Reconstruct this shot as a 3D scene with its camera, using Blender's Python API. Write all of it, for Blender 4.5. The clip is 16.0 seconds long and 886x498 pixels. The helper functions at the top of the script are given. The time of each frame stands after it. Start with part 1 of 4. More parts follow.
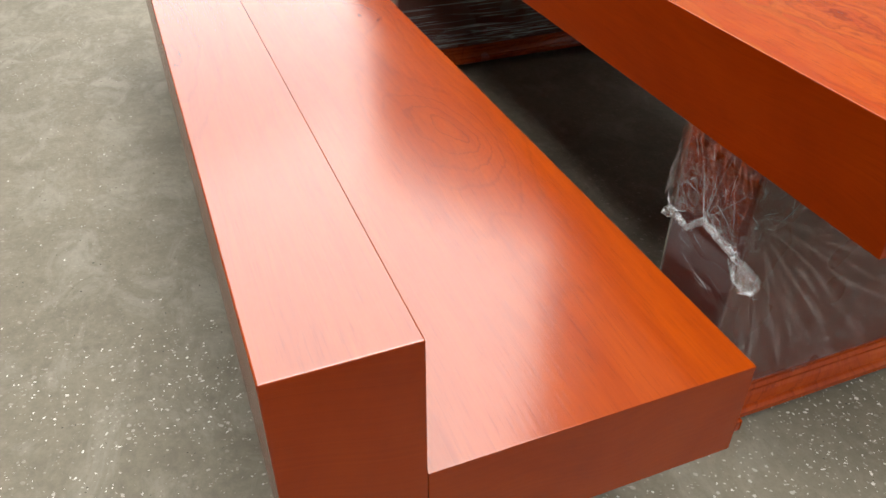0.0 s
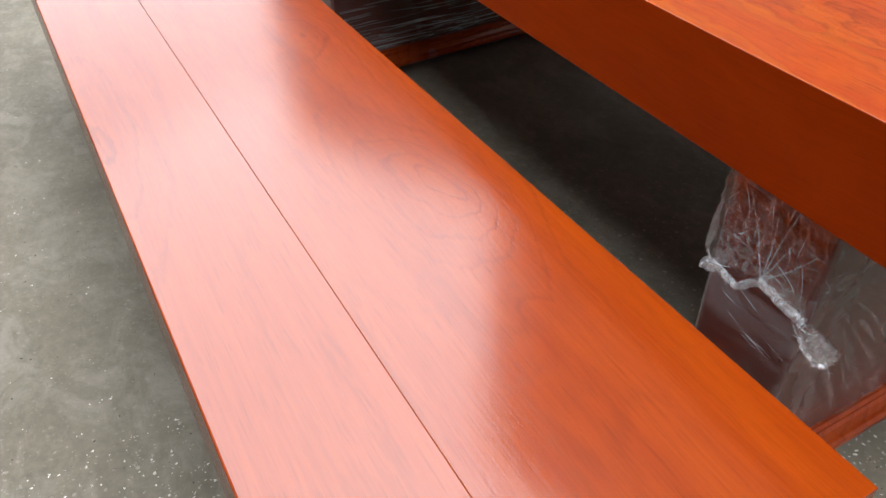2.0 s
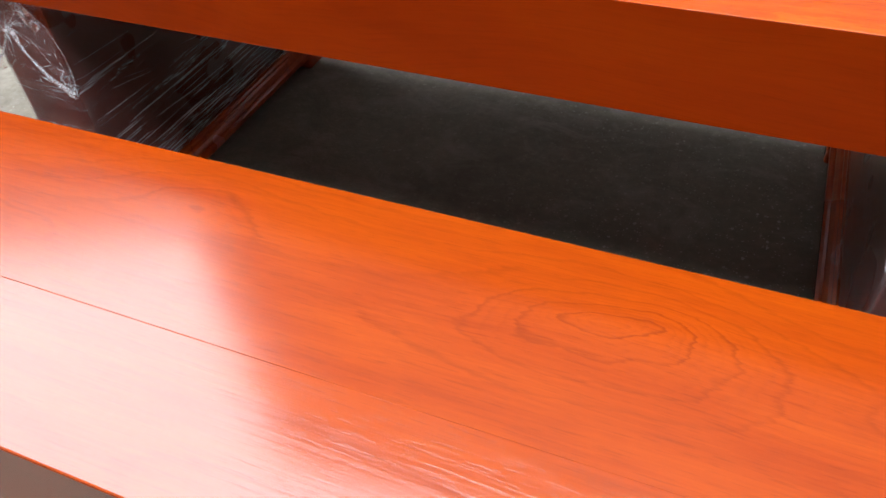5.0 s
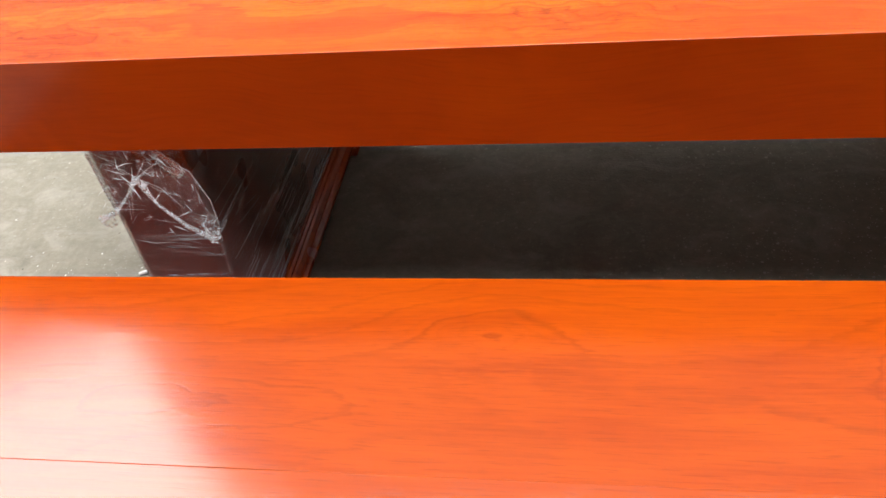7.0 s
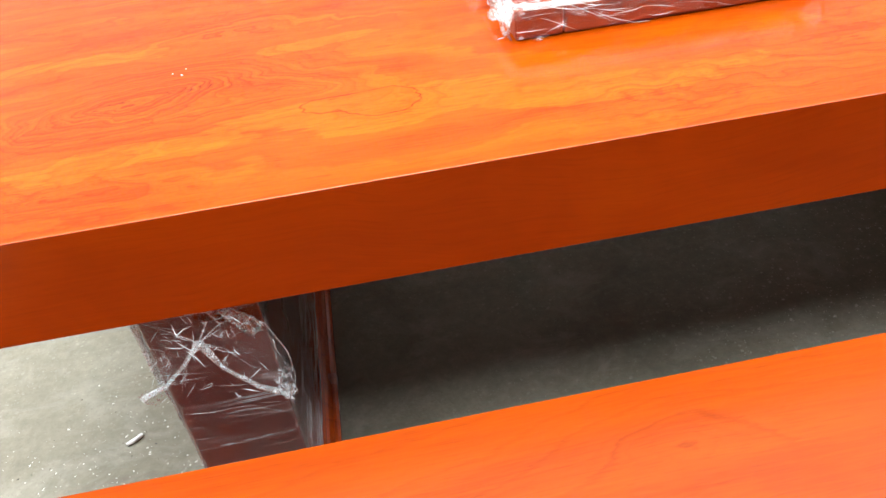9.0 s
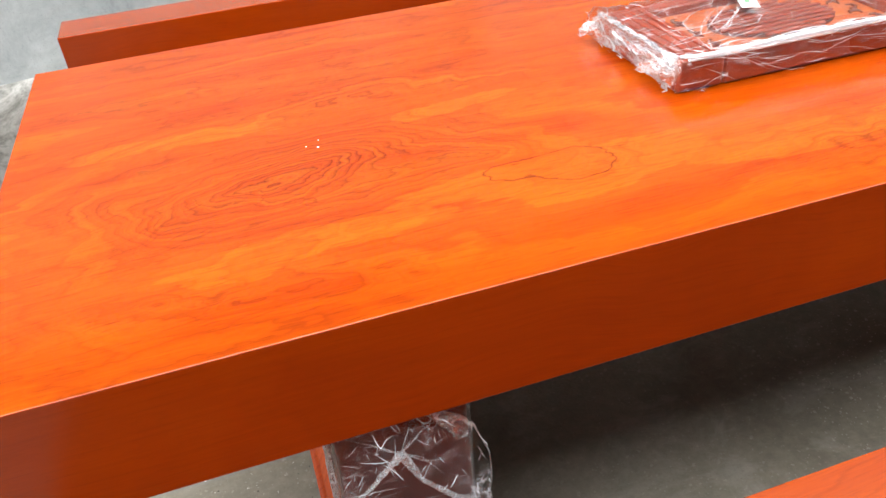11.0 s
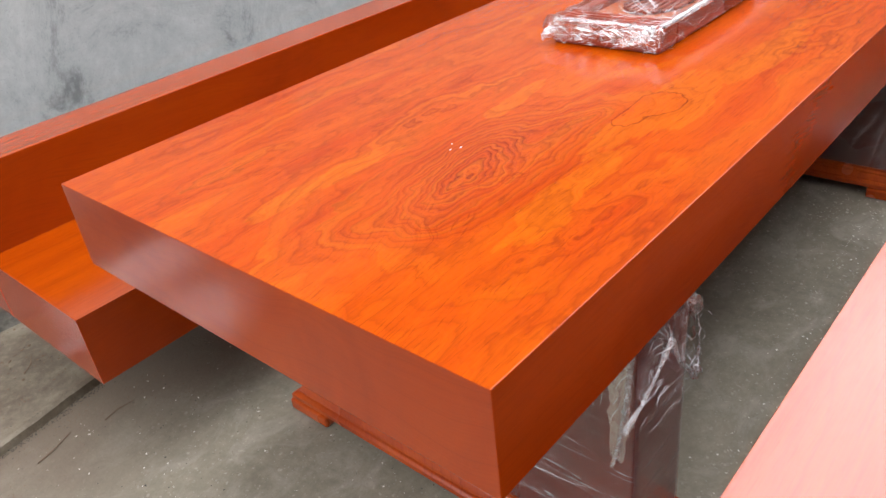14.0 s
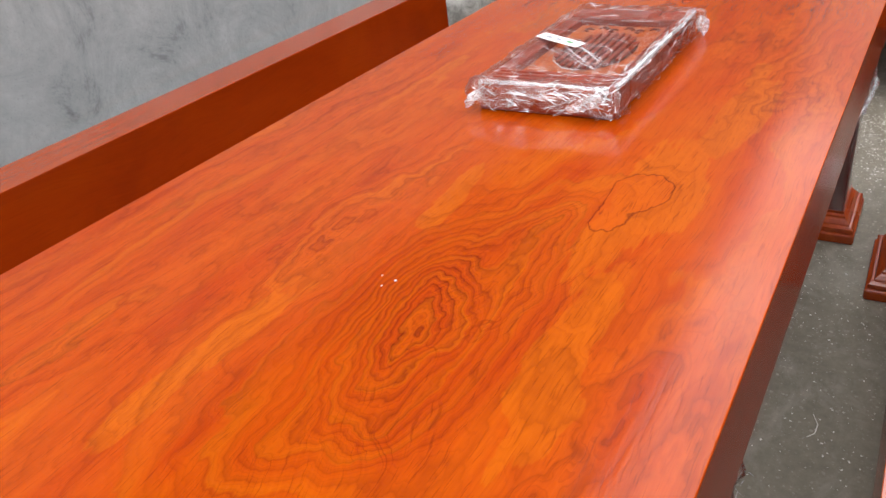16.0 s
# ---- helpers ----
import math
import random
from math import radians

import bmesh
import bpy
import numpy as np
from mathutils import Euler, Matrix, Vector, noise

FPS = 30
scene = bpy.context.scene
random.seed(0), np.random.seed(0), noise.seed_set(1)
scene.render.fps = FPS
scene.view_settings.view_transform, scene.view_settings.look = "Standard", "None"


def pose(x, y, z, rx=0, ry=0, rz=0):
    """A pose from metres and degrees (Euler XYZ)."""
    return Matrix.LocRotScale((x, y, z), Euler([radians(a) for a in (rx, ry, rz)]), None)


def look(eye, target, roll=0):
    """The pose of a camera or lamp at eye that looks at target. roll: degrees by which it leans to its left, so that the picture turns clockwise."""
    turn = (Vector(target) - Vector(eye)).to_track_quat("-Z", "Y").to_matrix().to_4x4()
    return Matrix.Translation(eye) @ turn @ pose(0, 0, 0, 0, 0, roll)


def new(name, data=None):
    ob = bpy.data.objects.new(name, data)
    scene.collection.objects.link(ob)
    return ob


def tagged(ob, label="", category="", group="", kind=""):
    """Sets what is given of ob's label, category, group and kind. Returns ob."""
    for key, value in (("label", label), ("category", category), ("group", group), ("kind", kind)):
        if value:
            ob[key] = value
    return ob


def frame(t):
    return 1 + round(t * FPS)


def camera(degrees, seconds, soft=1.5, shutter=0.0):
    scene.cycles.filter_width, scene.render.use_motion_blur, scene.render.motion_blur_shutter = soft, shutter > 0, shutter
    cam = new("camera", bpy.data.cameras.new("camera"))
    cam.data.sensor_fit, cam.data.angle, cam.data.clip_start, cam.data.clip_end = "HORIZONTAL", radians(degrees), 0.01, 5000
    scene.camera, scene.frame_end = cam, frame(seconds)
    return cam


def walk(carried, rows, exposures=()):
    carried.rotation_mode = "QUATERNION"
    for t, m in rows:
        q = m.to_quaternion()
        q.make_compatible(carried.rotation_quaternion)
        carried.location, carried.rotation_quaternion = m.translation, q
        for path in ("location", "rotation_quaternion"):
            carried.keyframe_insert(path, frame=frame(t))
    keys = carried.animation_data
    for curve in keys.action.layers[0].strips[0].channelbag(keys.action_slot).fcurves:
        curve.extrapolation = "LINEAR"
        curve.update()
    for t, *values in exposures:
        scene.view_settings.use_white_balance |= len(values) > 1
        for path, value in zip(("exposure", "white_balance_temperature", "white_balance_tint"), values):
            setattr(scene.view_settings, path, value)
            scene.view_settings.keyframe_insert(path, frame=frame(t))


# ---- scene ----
cam = camera(59.8, 16.0)
PATH = [
    (0, (-0.514, 0.021, 1.18), (0.972, -0.57, -0.02), 0.1),
    (0.5, (-0.483, 0.081, 1.197), (0.891, -0.665, -0.05), -0.4),
    (1, (-0.417, 0.177, 1.214), (0.873, -0.702, -0.036), 0.1),
    (1.5, (-0.295, 0.117, 1.202), (1.041, -0.706, -0.038), 0.5),
    (2, (-0.188, 0.015, 1.208), (1.155, -0.716, -0.081), -1.4),
    (2.5, (-0.083, 0.053, 1.214), (1.21, -0.691, -0.118), -4.1),
    (3, (0.054, 0.204, 1.211), (1.156, -0.752, -0.145), -5.1),
    (3.5, (0.227, 0.268, 1.234), (1.245, -0.769, -0.139), -5.6),
    (4, (0.391, 0.246, 1.228), (1.374, -0.857, -0.116), -8.7),
    (4.2, (0.449, 0.231, 1.230), (1.348, -0.923, -0.132), -7.4),
    (6.5, (1.161, 0.119, 1.25), (1.53, -1.305, -0.105), -7.8),
    (7, (1.338, 0.199, 1.275), (1.634, -1.253, -0.068), -7.8),
    (7.5, (1.409, 0.141, 1.253), (1.632, -1.302, -0.115), -7.5),
    (8, (1.498, 0.034, 1.266), (1.603, -1.436, -0.085), -7.9),
    (8.5, (1.587, 0.001, 1.277), (1.576, -1.503, -0.04), -6.8),
    (9, (1.767, 0.044, 1.296), (1.619, -1.501, 0.035), -6.9),
    (9.5, (1.852, -0.023, 1.299), (1.642, -1.59, 0.073), -6.4),
    (10, (1.899, -0.175, 1.264), (1.685, -1.758, 0.06), -7.1),
    (10.2, (1.939, -0.209, 1.261), (1.704, -1.789, 0.058), -6.9),
    (12.3, (2.629, -0.061, 1.301), (1.742, -1.518, 0.257), -3.6),
    (12.5, (2.72, -0.074, 1.286), (1.777, -1.489, 0.235), -3.4),
    (13, (2.878, -0.131, 1.28), (1.866, -1.477, 0.201), -3.3),
    (13.5, (2.889, -0.284, 1.271), (1.84, -1.612, 0.206), -6.3),
    (14, (2.92, -0.39, 1.282), (1.69, -1.58, 0.248), -7.1),
    (14.5, (3.004, -0.484, 1.31), (1.604, -1.477, 0.282), -9.1),
    (15, (2.952, -0.553, 1.307), (1.516, -1.484, 0.272), -7.9),
    (15.5, (2.783, -0.591, 1.281), (1.357, -1.54, 0.248), -7.4),
    (16, (2.653, -0.68, 1.251), (1.223, -1.654, 0.248), -7.6),
]
walk(cam, [(t, look(eye, target, roll)) for t, eye, target, roll in PATH],
     exposures=[(0.0, 2.33, 7300, 12), (0.5, 2.33, 7200, 12), (0.9, 2.42, 6350, 12), (1.5, 2.40, 6350, 12), (1.9, 2.28, 6600, 13), (2.6, 2.28, 7000, 13), (3.1, 2.38, 7200, 14),
                (4.2, 2.66, 6250, 14), (6.5, 2.95, 6850, 13), (7.5, 2.95, 6850, 13), (9.0, 3.25, 6650, 7), (10.2, 3.09, 6750, 10), (12.5, 2.58, 6900, 18), (14.0, 2.58, 6850, 17), (16.0, 2.22, 6900, 18)])

# ---- daylight: overcast sky over an open yard, cut down by unseen added screens ----
SUN_EL, SUN_AZ = radians(78), radians(172)
world = bpy.data.worlds.new("overcast_sky")
world.use_nodes = True
scene.world = world
wn, wl = world.node_tree.nodes, world.node_tree.links
sky = wn.new("ShaderNodeTexSky")
sky.sky_type, sky.sun_disc = "NISHITA", False
sky.sun_elevation, sky.sun_rotation = SUN_EL, SUN_AZ
pale = wn.new("ShaderNodeHueSaturation")
pale.inputs["Saturation"].default_value = 0.20
wl.new(sky.outputs[0], pale.inputs["Color"])
wl.new(pale.outputs[0], wn["Background"].inputs["Color"])
wn["Background"].inputs["Strength"].default_value = 0.15
sun = new("sun", bpy.data.lights.new("sun", "SUN"))
sun.data.energy, sun.data.angle, sun.data.color = 1.0, radians(118), (0.90, 0.965, 1.0)
sun.matrix_world = look((math.sin(SUN_AZ) * math.cos(SUN_EL), math.cos(SUN_AZ) * math.cos(SUN_EL), math.sin(SUN_EL)), (0, 0, 0))


# ---- materials ----
def material(name):
    m = bpy.data.materials.new(name)
    m.use_nodes = True
    return m, m.node_tree.nodes, m.node_tree.links, m.node_tree.nodes["Principled BSDF"]


def coords(n, l, scale=(1, 1, 1), turn=(0, 0, 0)):
    tc, mp = n.new("ShaderNodeTexCoord"), n.new("ShaderNodeMapping")
    mp.inputs["Scale"].default_value = scale
    mp.inputs["Rotation"].default_value = turn
    l.new(tc.outputs["Object"], mp.inputs[0])
    return mp.outputs[0]


def noise_tex(n, l, vec, scale, detail=3.0, rough=0.5, distort=0.0):
    t = n.new("ShaderNodeTexNoise")
    t.inputs["Scale"].default_value, t.inputs["Detail"].default_value = scale, detail
    t.inputs["Roughness"].default_value, t.inputs["Distortion"].default_value = rough, distort
    l.new(vec, t.inputs["Vector"])
    return t.outputs["Fac"]


def ramp(n, l, fac, stops):
    r = n.new("ShaderNodeValToRGB")
    while len(r.color_ramp.elements) < len(stops):
        r.color_ramp.elements.new(0.5)
    for e, (p, c) in zip(r.color_ramp.elements, stops):
        e.position, e.color = p, (*c, 1) if len(c) == 3 else c
    l.new(fac, r.inputs[0])
    return r.outputs[0]


def maths(n, l, op, a, b=None):
    m = n.new("ShaderNodeMath")
    m.operation = op
    for i, v in enumerate((a, b)):
        if v is None:
            continue
        if isinstance(v, (int, float)):
            m.inputs[i].default_value = v
        else:
            l.new(v, m.inputs[i])
    return m.outputs[0]


def mix(n, l, fac, a, b, blend="MIX"):
    m = n.new("ShaderNodeMix")
    m.data_type, m.blend_type = "RGBA", blend
    for key, v in ((0, fac), (6, a), (7, b)):
        if isinstance(v, (int, float)):
            m.inputs[key].default_value = v
        elif isinstance(v, tuple):
            m.inputs[key].default_value = (*v, 1)
        else:
            l.new(v, m.inputs[key])
    return m.outputs[2]


def bump(n, l, b, height, strength, distance=0.01):
    k = n.new("ShaderNodeBump")
    k.inputs["Strength"].default_value, k.inputs["Distance"].default_value = strength, distance
    l.new(height, k.inputs["Height"])
    l.new(k.outputs[0], b.inputs["Normal"])


def lacquer_wood(name, deep, mid, light, line, lean, swirl, rings, ring_amount, stretch, shift, rough=0.2, jag=0.9, ior=1.5, upright=False):
    """Lacquered veneer, grain along x: growth rings as the level lines of a field that leans across the grain and is stirred by noise."""
    m, n, l, b = material(name)
    v = coords(n, l, stretch)
    v.node.inputs["Location"].default_value = shift
    flat = coords(n, l)
    split = n.new("ShaderNodeSeparateXYZ")
    l.new(flat, split.inputs[0])
    across = split.outputs[2] if upright else maths(n, l, "ADD", split.outputs[1], split.outputs[2])
    field = maths(n, l, "MULTIPLY", maths(n, l, "SUBTRACT", noise_tex(n, l, v, 1.0, 2.4, 0.45, 0.5), 0.5), swirl)
    field = maths(n, l, "ADD", field, maths(n, l, "MULTIPLY", across, lean))
    tone = noise_tex(n, l, v, 1.9, 4.0, 0.6, 0.8)
    drawn = n.new("ShaderNodeCombineXYZ")
    l.new(split.outputs[0], drawn.inputs[0])
    l.new(maths(n, l, "ADD", across, maths(n, l, "MULTIPLY", field, 0.35)), drawn.inputs[1])
    def along_grain(sx, sy):
        mp = n.new("ShaderNodeMapping")
        mp.inputs["Scale"].default_value = (sx, sy, 1)
        l.new(drawn.outputs[0], mp.inputs[0])
        return mp.outputs[0]
    fibre = noise_tex(n, l, along_grain(5.0, 95.0), 1.6, 4.0, 0.65, 0.3)
    wob = maths(n, l, "MULTIPLY", maths(n, l, "SUBTRACT", noise_tex(n, l, coords(n, l, (26, 110, 110)), 1.0, 5.0, 0.7), 0.5), jag)
    turns = maths(n, l, "ADD", maths(n, l, "MULTIPLY", field, rings), wob)
    ringed = ramp(n, l, maths(n, l, "FRACT", turns), [(0.0, (0.95, 0.95, 0.95)), (0.05, (0.75, 0.75, 0.75)), (0.18, (0.26, 0.26, 0.26)), (0.52, (0.05, 0.05, 0.05)), (0.96, (0.0, 0.0, 0.0)), (1.0, (0.95, 0.95, 0.95))])
    where = ramp(n, l, noise_tex(n, l, v, 1.1, 2.0, 0.5), [(0.35, (0.20, 0.20, 0.20)), (0.59, (1, 1, 1))])
    strength = maths(n, l, "MULTIPLY", maths(n, l, "MULTIPLY", ringed, where), ring_amount)
    ground = ramp(n, l, tone, [(0.35, deep), (0.5, mid), (0.66, light)])
    ground = mix(n, l, 0.32, ground, ramp(n, l, fibre, [(0.3, deep), (0.7, light)]))
    colour = mix(n, l, strength, ground, line)
    pores = ramp(n, l, noise_tex(n, l, along_grain(12, 300), 1.0, 2.0, 0.5), [(0.33, (1, 1, 1)), (0.42, (0, 0, 0))])
    colour = mix(n, l, maths(n, l, "MULTIPLY", pores, 0.17), colour, line)
    l.new(colour, b.inputs["Base Color"])
    cloud = noise_tex(n, l, coords(n, l, (2.2, 5, 5)), 1.0, 2.0, 0.5)
    l.new(ramp(n, l, cloud, [(0.3, (rough * 0.85,) * 3), (0.7, (rough * 1.2,) * 3)]), b.inputs["Roughness"])
    b.inputs["IOR"].default_value = ior
    bump(n, l, b, maths(n, l, "ADD", fibre, maths(n, l, "MULTIPLY", cloud, 0.5)), 0.035, 0.002)
    return m


def figured_top(name, light, mid, dark, hills=(), lean=0.0, edge=None, swirl=1.0, sway=(0.03, 0.012), wavy=0.005, jag=0.25, sharp=0.35, lines=0.8, hush=(0.1, 0.6, 0.7), fine=0.25, rough=0.14, ior=1.5, streak=0.35, zoned=0.0, pored=0.3, relief=0.04, fibrous=(7, 170), stir=0.0, flames=0.0, islands=(), golden=()):
    """Lacquered veneer with growth rings as the level lines of one field over the plank (grain along x): a lean across the grain,
    soft hills (x, y, rings, reach along, reach towards +y, towards -y), a band of lines along an edge (y0, y1, rings),
    and pale islands with a dark outline (x, y, reach along, reach across)."""
    m, n, l, b = material(name)
    flat = coords(n, l)
    split = n.new("ShaderNodeSeparateXYZ")
    l.new(flat, split.inputs[0])

    def stirred(scale, amount, seed):
        v = coords(n, l, scale)
        v.node.inputs["Location"].default_value = (seed, seed * 0.7, seed * 0.3)
        return maths(n, l, "MULTIPLY", maths(n, l, "SUBTRACT", noise_tex(n, l, v, 1.0, 2.0, 0.5), 0.5), amount)

    def total(*terms):
        out = terms[0]
        for k in terms[1:]:
            out = maths(n, l, "ADD", out, k)
        return out

    x = total(split.outputs[0], stirred((5, 9, 9), sway[0] * 4, 1.7), stirred((20, 34, 34), wavy * 4, 5.1), stirred((55, 90, 90), wavy * 1.6, 7.7))
    y = total(split.outputs[1], stirred((4, 7, 7), sway[1] * 4, 8.3), stirred((22, 34, 34), wavy * 2, 3.9))
    high = maths(n, l, "ADD", split.outputs[1], split.outputs[2])

    def reach(kx, ky, along, up, down):
        dx = maths(n, l, "MULTIPLY", maths(n, l, "SUBTRACT", x, kx), 1 / along)
        dy = maths(n, l, "SUBTRACT", y, ky)
        dy = maths(n, l, "ADD", maths(n, l, "MULTIPLY", maths(n, l, "MAXIMUM", dy, 0.0), 1 / up), maths(n, l, "MULTIPLY", maths(n, l, "MINIMUM", dy, 0.0), 1 / down))
        return maths(n, l, "ADD", maths(n, l, "MULTIPLY", dx, dx), maths(n, l, "MULTIPLY", dy, dy))

    field = maths(n, l, "ADD", maths(n, l, "MULTIPLY", high, lean), stirred((1.1, 6, 6), swirl * 4, 2.2))
    zone, heart = None, None
    for kx, ky, rings, along, up, down in hills:
        hill = maths(n, l, "POWER", 0.368, maths(n, l, "SQRT", maths(n, l, "ADD", reach(kx, ky, along, up, down), 0.02)))
        field = maths(n, l, "ADD", field, maths(n, l, "MULTIPLY", hill, rings))
        zone = hill if zone is None else maths(n, l, "MAXIMUM", zone, hill)
        heart = heart or hill
    if edge:
        bank = maths(n, l, "MULTIPLY", maths(n, l, "SUBTRACT", y, edge[0]), 1 / (edge[1] - edge[0]))
        bank = maths(n, l, "MAXIMUM", bank, 0.0)
        field = maths(n, l, "ADD", field, maths(n, l, "MULTIPLY", bank, edge[2]))
    if stir:
        field = total(field, maths(n, l, "MULTIPLY", maths(n, l, "ADD", zone, 0.35), total(stirred((9, 15, 15), stir * 4, 4.4), stirred((26, 40, 40), stir * 1.4, 6.1))))
    ragged = stirred((16, 150, 150), jag * 4, 6.6)
    turns = maths(n, l, "ADD", field, maths(n, l, "ADD", ragged, stirred((50, 300, 300), jag * 2, 9.9)))
    w = sharp
    band = ramp(n, l, maths(n, l, "FRACT", turns), [(0.0, (1, 1, 1)), (0.35 * w, (0.8, 0.8, 0.8)), (w, (0.12, 0.12, 0.12)), (1 - 0.5 * w, (0.0, 0.0, 0.0)), (1 - 0.15 * w, (0.65, 0.65, 0.65)), (1.0, (1, 1, 1))])
    thin = ramp(n, l, maths(n, l, "FRACT", maths(n, l, "MULTIPLY", turns, 3.0)), [(0.0, (1, 1, 1)), (0.35, (0.2, 0.2, 0.2)), (0.9, (0, 0, 0)), (1.0, (1, 1, 1))])
    v = coords(n, l, (1.6, 5, 5))
    patch = ramp(n, l, noise_tex(n, l, v, 1.0, 2.5, 0.5), [(0.40, (hush[0],) * 3), (0.62, (hush[1],) * 3)])
    patch = maths(n, l, "MAXIMUM", patch, maths(n, l, "MULTIPLY", zone, hush[2]))
    loose = maths(n, l, "MULTIPLY", heart, total(stirred((6, 14, 14), 3.0, 15.2), 1.25))
    patch = maths(n, l, "MINIMUM", maths(n, l, "MAXIMUM", patch, loose), 1.0)
    drawn = n.new("ShaderNodeCombineXYZ")
    l.new(split.outputs[0], drawn.inputs[0])
    l.new(total(high, maths(n, l, "MULTIPLY", field, 0.006)), drawn.inputs[1])

    def grained(sx, sy, detail):
        mp = n.new("ShaderNodeMapping")
        mp.inputs["Scale"].default_value = (sx, sy, 1)
        l.new(drawn.outputs[0], mp.inputs[0])
        return noise_tex(n, l, mp.outputs[0], 1.0, detail, 0.6, 0.2)

    fibre, flame = grained(*fibrous, 4.0), grained(2.2, 16, 3.0)
    ground = ramp(n, l, flame, [(0.32, mid), (0.68, light)])
    if flames:
        tongue = maths(n, l, "FRACT", maths(n, l, "MULTIPLY", total(turns, ragged, stirred((3.2, 9, 9), 2.0, 12.5)), 0.34))
        gold = ramp(n, l, tongue, [(0.0, (0, 0, 0)), (0.36, (0.1, 0.1, 0.1)), (0.42, (1, 1, 1)), (0.66, (0.45, 0.45, 0.45)), (1.0, (0, 0, 0))])
        gold = maths(n, l, "MULTIPLY", gold, ramp(n, l, noise_tex(n, l, coords(n, l, (2.5, 7, 7)), 1.0, 2.0), [(0.35, (0.2, 0.2, 0.2)), (0.6, (1, 1, 1))]))
        for kx, ky, along, up, down in golden:
            near = total(maths(n, l, "MULTIPLY", reach(kx, ky, along, up, down), -1.0), stirred((7, 16, 16), 1.6, kx), maths(n, l, "MULTIPLY", ragged, 2.0), 1.0)
            gold = maths(n, l, "MAXIMUM", gold, ramp(n, l, near, [(0.20, (0, 0, 0)), (0.32, (1, 1, 1)), (1.0, (1.2, 1.2, 1.2))]))
        ground = mix(n, l, maths(n, l, "MULTIPLY", gold, flames), ground, (1.12 * light[0], 1.85 * light[1], light[2]))
    ground = mix(n, l, streak, ground, ramp(n, l, fibre, [(0.30, tuple(0.55 * p + 0.45 * q for p, q in zip(mid, dark))), (0.70, light)]))
    if zoned:
        inside = ramp(n, l, maths(n, l, "ADD", loose, maths(n, l, "MULTIPLY", ragged, 0.9)), [(0.25, (0, 0, 0)), (0.36, (1, 1, 1)), (0.85, (1, 1, 1)), (1.0, (0, 0, 0))])
        ground = mix(n, l, maths(n, l, "MULTIPLY", inside, zoned), ground, dark)
    ground = mix(n, l, maths(n, l, "MULTIPLY", maths(n, l, "MULTIPLY", thin, patch), fine), ground, dark)
    colour = mix(n, l, maths(n, l, "MULTIPLY", maths(n, l, "MULTIPLY", band, patch), lines), ground, dark)
    for kx, ky, along, across in islands:
        rim = maths(n, l, "ADD", reach(kx, ky, along, across, across), maths(n, l, "MULTIPLY", ragged, 1.2))
        colour = mix(n, l, ramp(n, l, rim, [(0.0, (0.35, 0.35, 0.35)), (0.82, (0.6, 0.6, 0.6)), (0.90, (0, 0, 0))]), colour, light)
        colour = mix(n, l, ramp(n, l, rim, [(0.84, (0, 0, 0)), (0.93, (0.7, 0.7, 0.7)), (1.0, (0.15, 0.15, 0.15)), (1.0, (0, 0, 0))]), colour, dark)
    pores = ramp(n, l, grained(16, 420, 2.0), [(0.34, (1, 1, 1)), (0.42, (0, 0, 0))])
    colour = mix(n, l, maths(n, l, "MULTIPLY", pores, pored), colour, tuple(k * 0.7 for k in dark))
    l.new(colour, b.inputs["Base Color"])
    cloud = noise_tex(n, l, coords(n, l, (2.2, 5, 5)), 1.0, 2.0, 0.5)
    l.new(ramp(n, l, cloud, [(0.3, (rough * 0.9,) * 3), (0.7, (rough * 1.15,) * 3)]), b.inputs["Roughness"])
    b.inputs["IOR"].default_value = ior
    bump(n, l, b, maths(n, l, "ADD", maths(n, l, "ADD", fibre, maths(n, l, "MULTIPLY", maths(n, l, "ADD", pores, maths(n, l, "MULTIPLY", band, patch)), -0.6)), maths(n, l, "MULTIPLY", cloud, 0.5)), relief, 0.002)
    return m


wood_bench = figured_top("bench_lacquered_wood", (0.345, 0.051, 0.001), (0.270, 0.032, 0.001), (0.11, 0.009, 0.001),
                         lean=7.0, swirl=0.7, sway=(0.050, 0.018), wavy=0.005, jag=0.08, sharp=0.15, lines=0.40, hush=(0.06, 0.45, 1.0), fine=0.14, rough=0.14, ior=1.76, streak=0.28, pored=0.20, relief=0.055,
                         hills=[(0.76, -0.50, 8.0, 0.24, 0.10, 0.10), (0.80, -0.02, 3.0, 0.30, 0.07, 0.07), (1.90, -0.40, 5.0, 0.30, 0.10, 0.08), (1.45, -0.52, 4.0, 0.22, 0.08, 0.08), (2.25, -0.30, 4.0, 0.20, 0.08, 0.08)])
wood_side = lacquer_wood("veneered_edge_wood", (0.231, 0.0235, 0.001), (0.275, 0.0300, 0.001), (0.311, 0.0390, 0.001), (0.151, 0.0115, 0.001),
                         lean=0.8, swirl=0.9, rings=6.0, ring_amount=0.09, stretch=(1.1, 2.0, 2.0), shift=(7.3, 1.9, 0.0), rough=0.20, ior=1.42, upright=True)
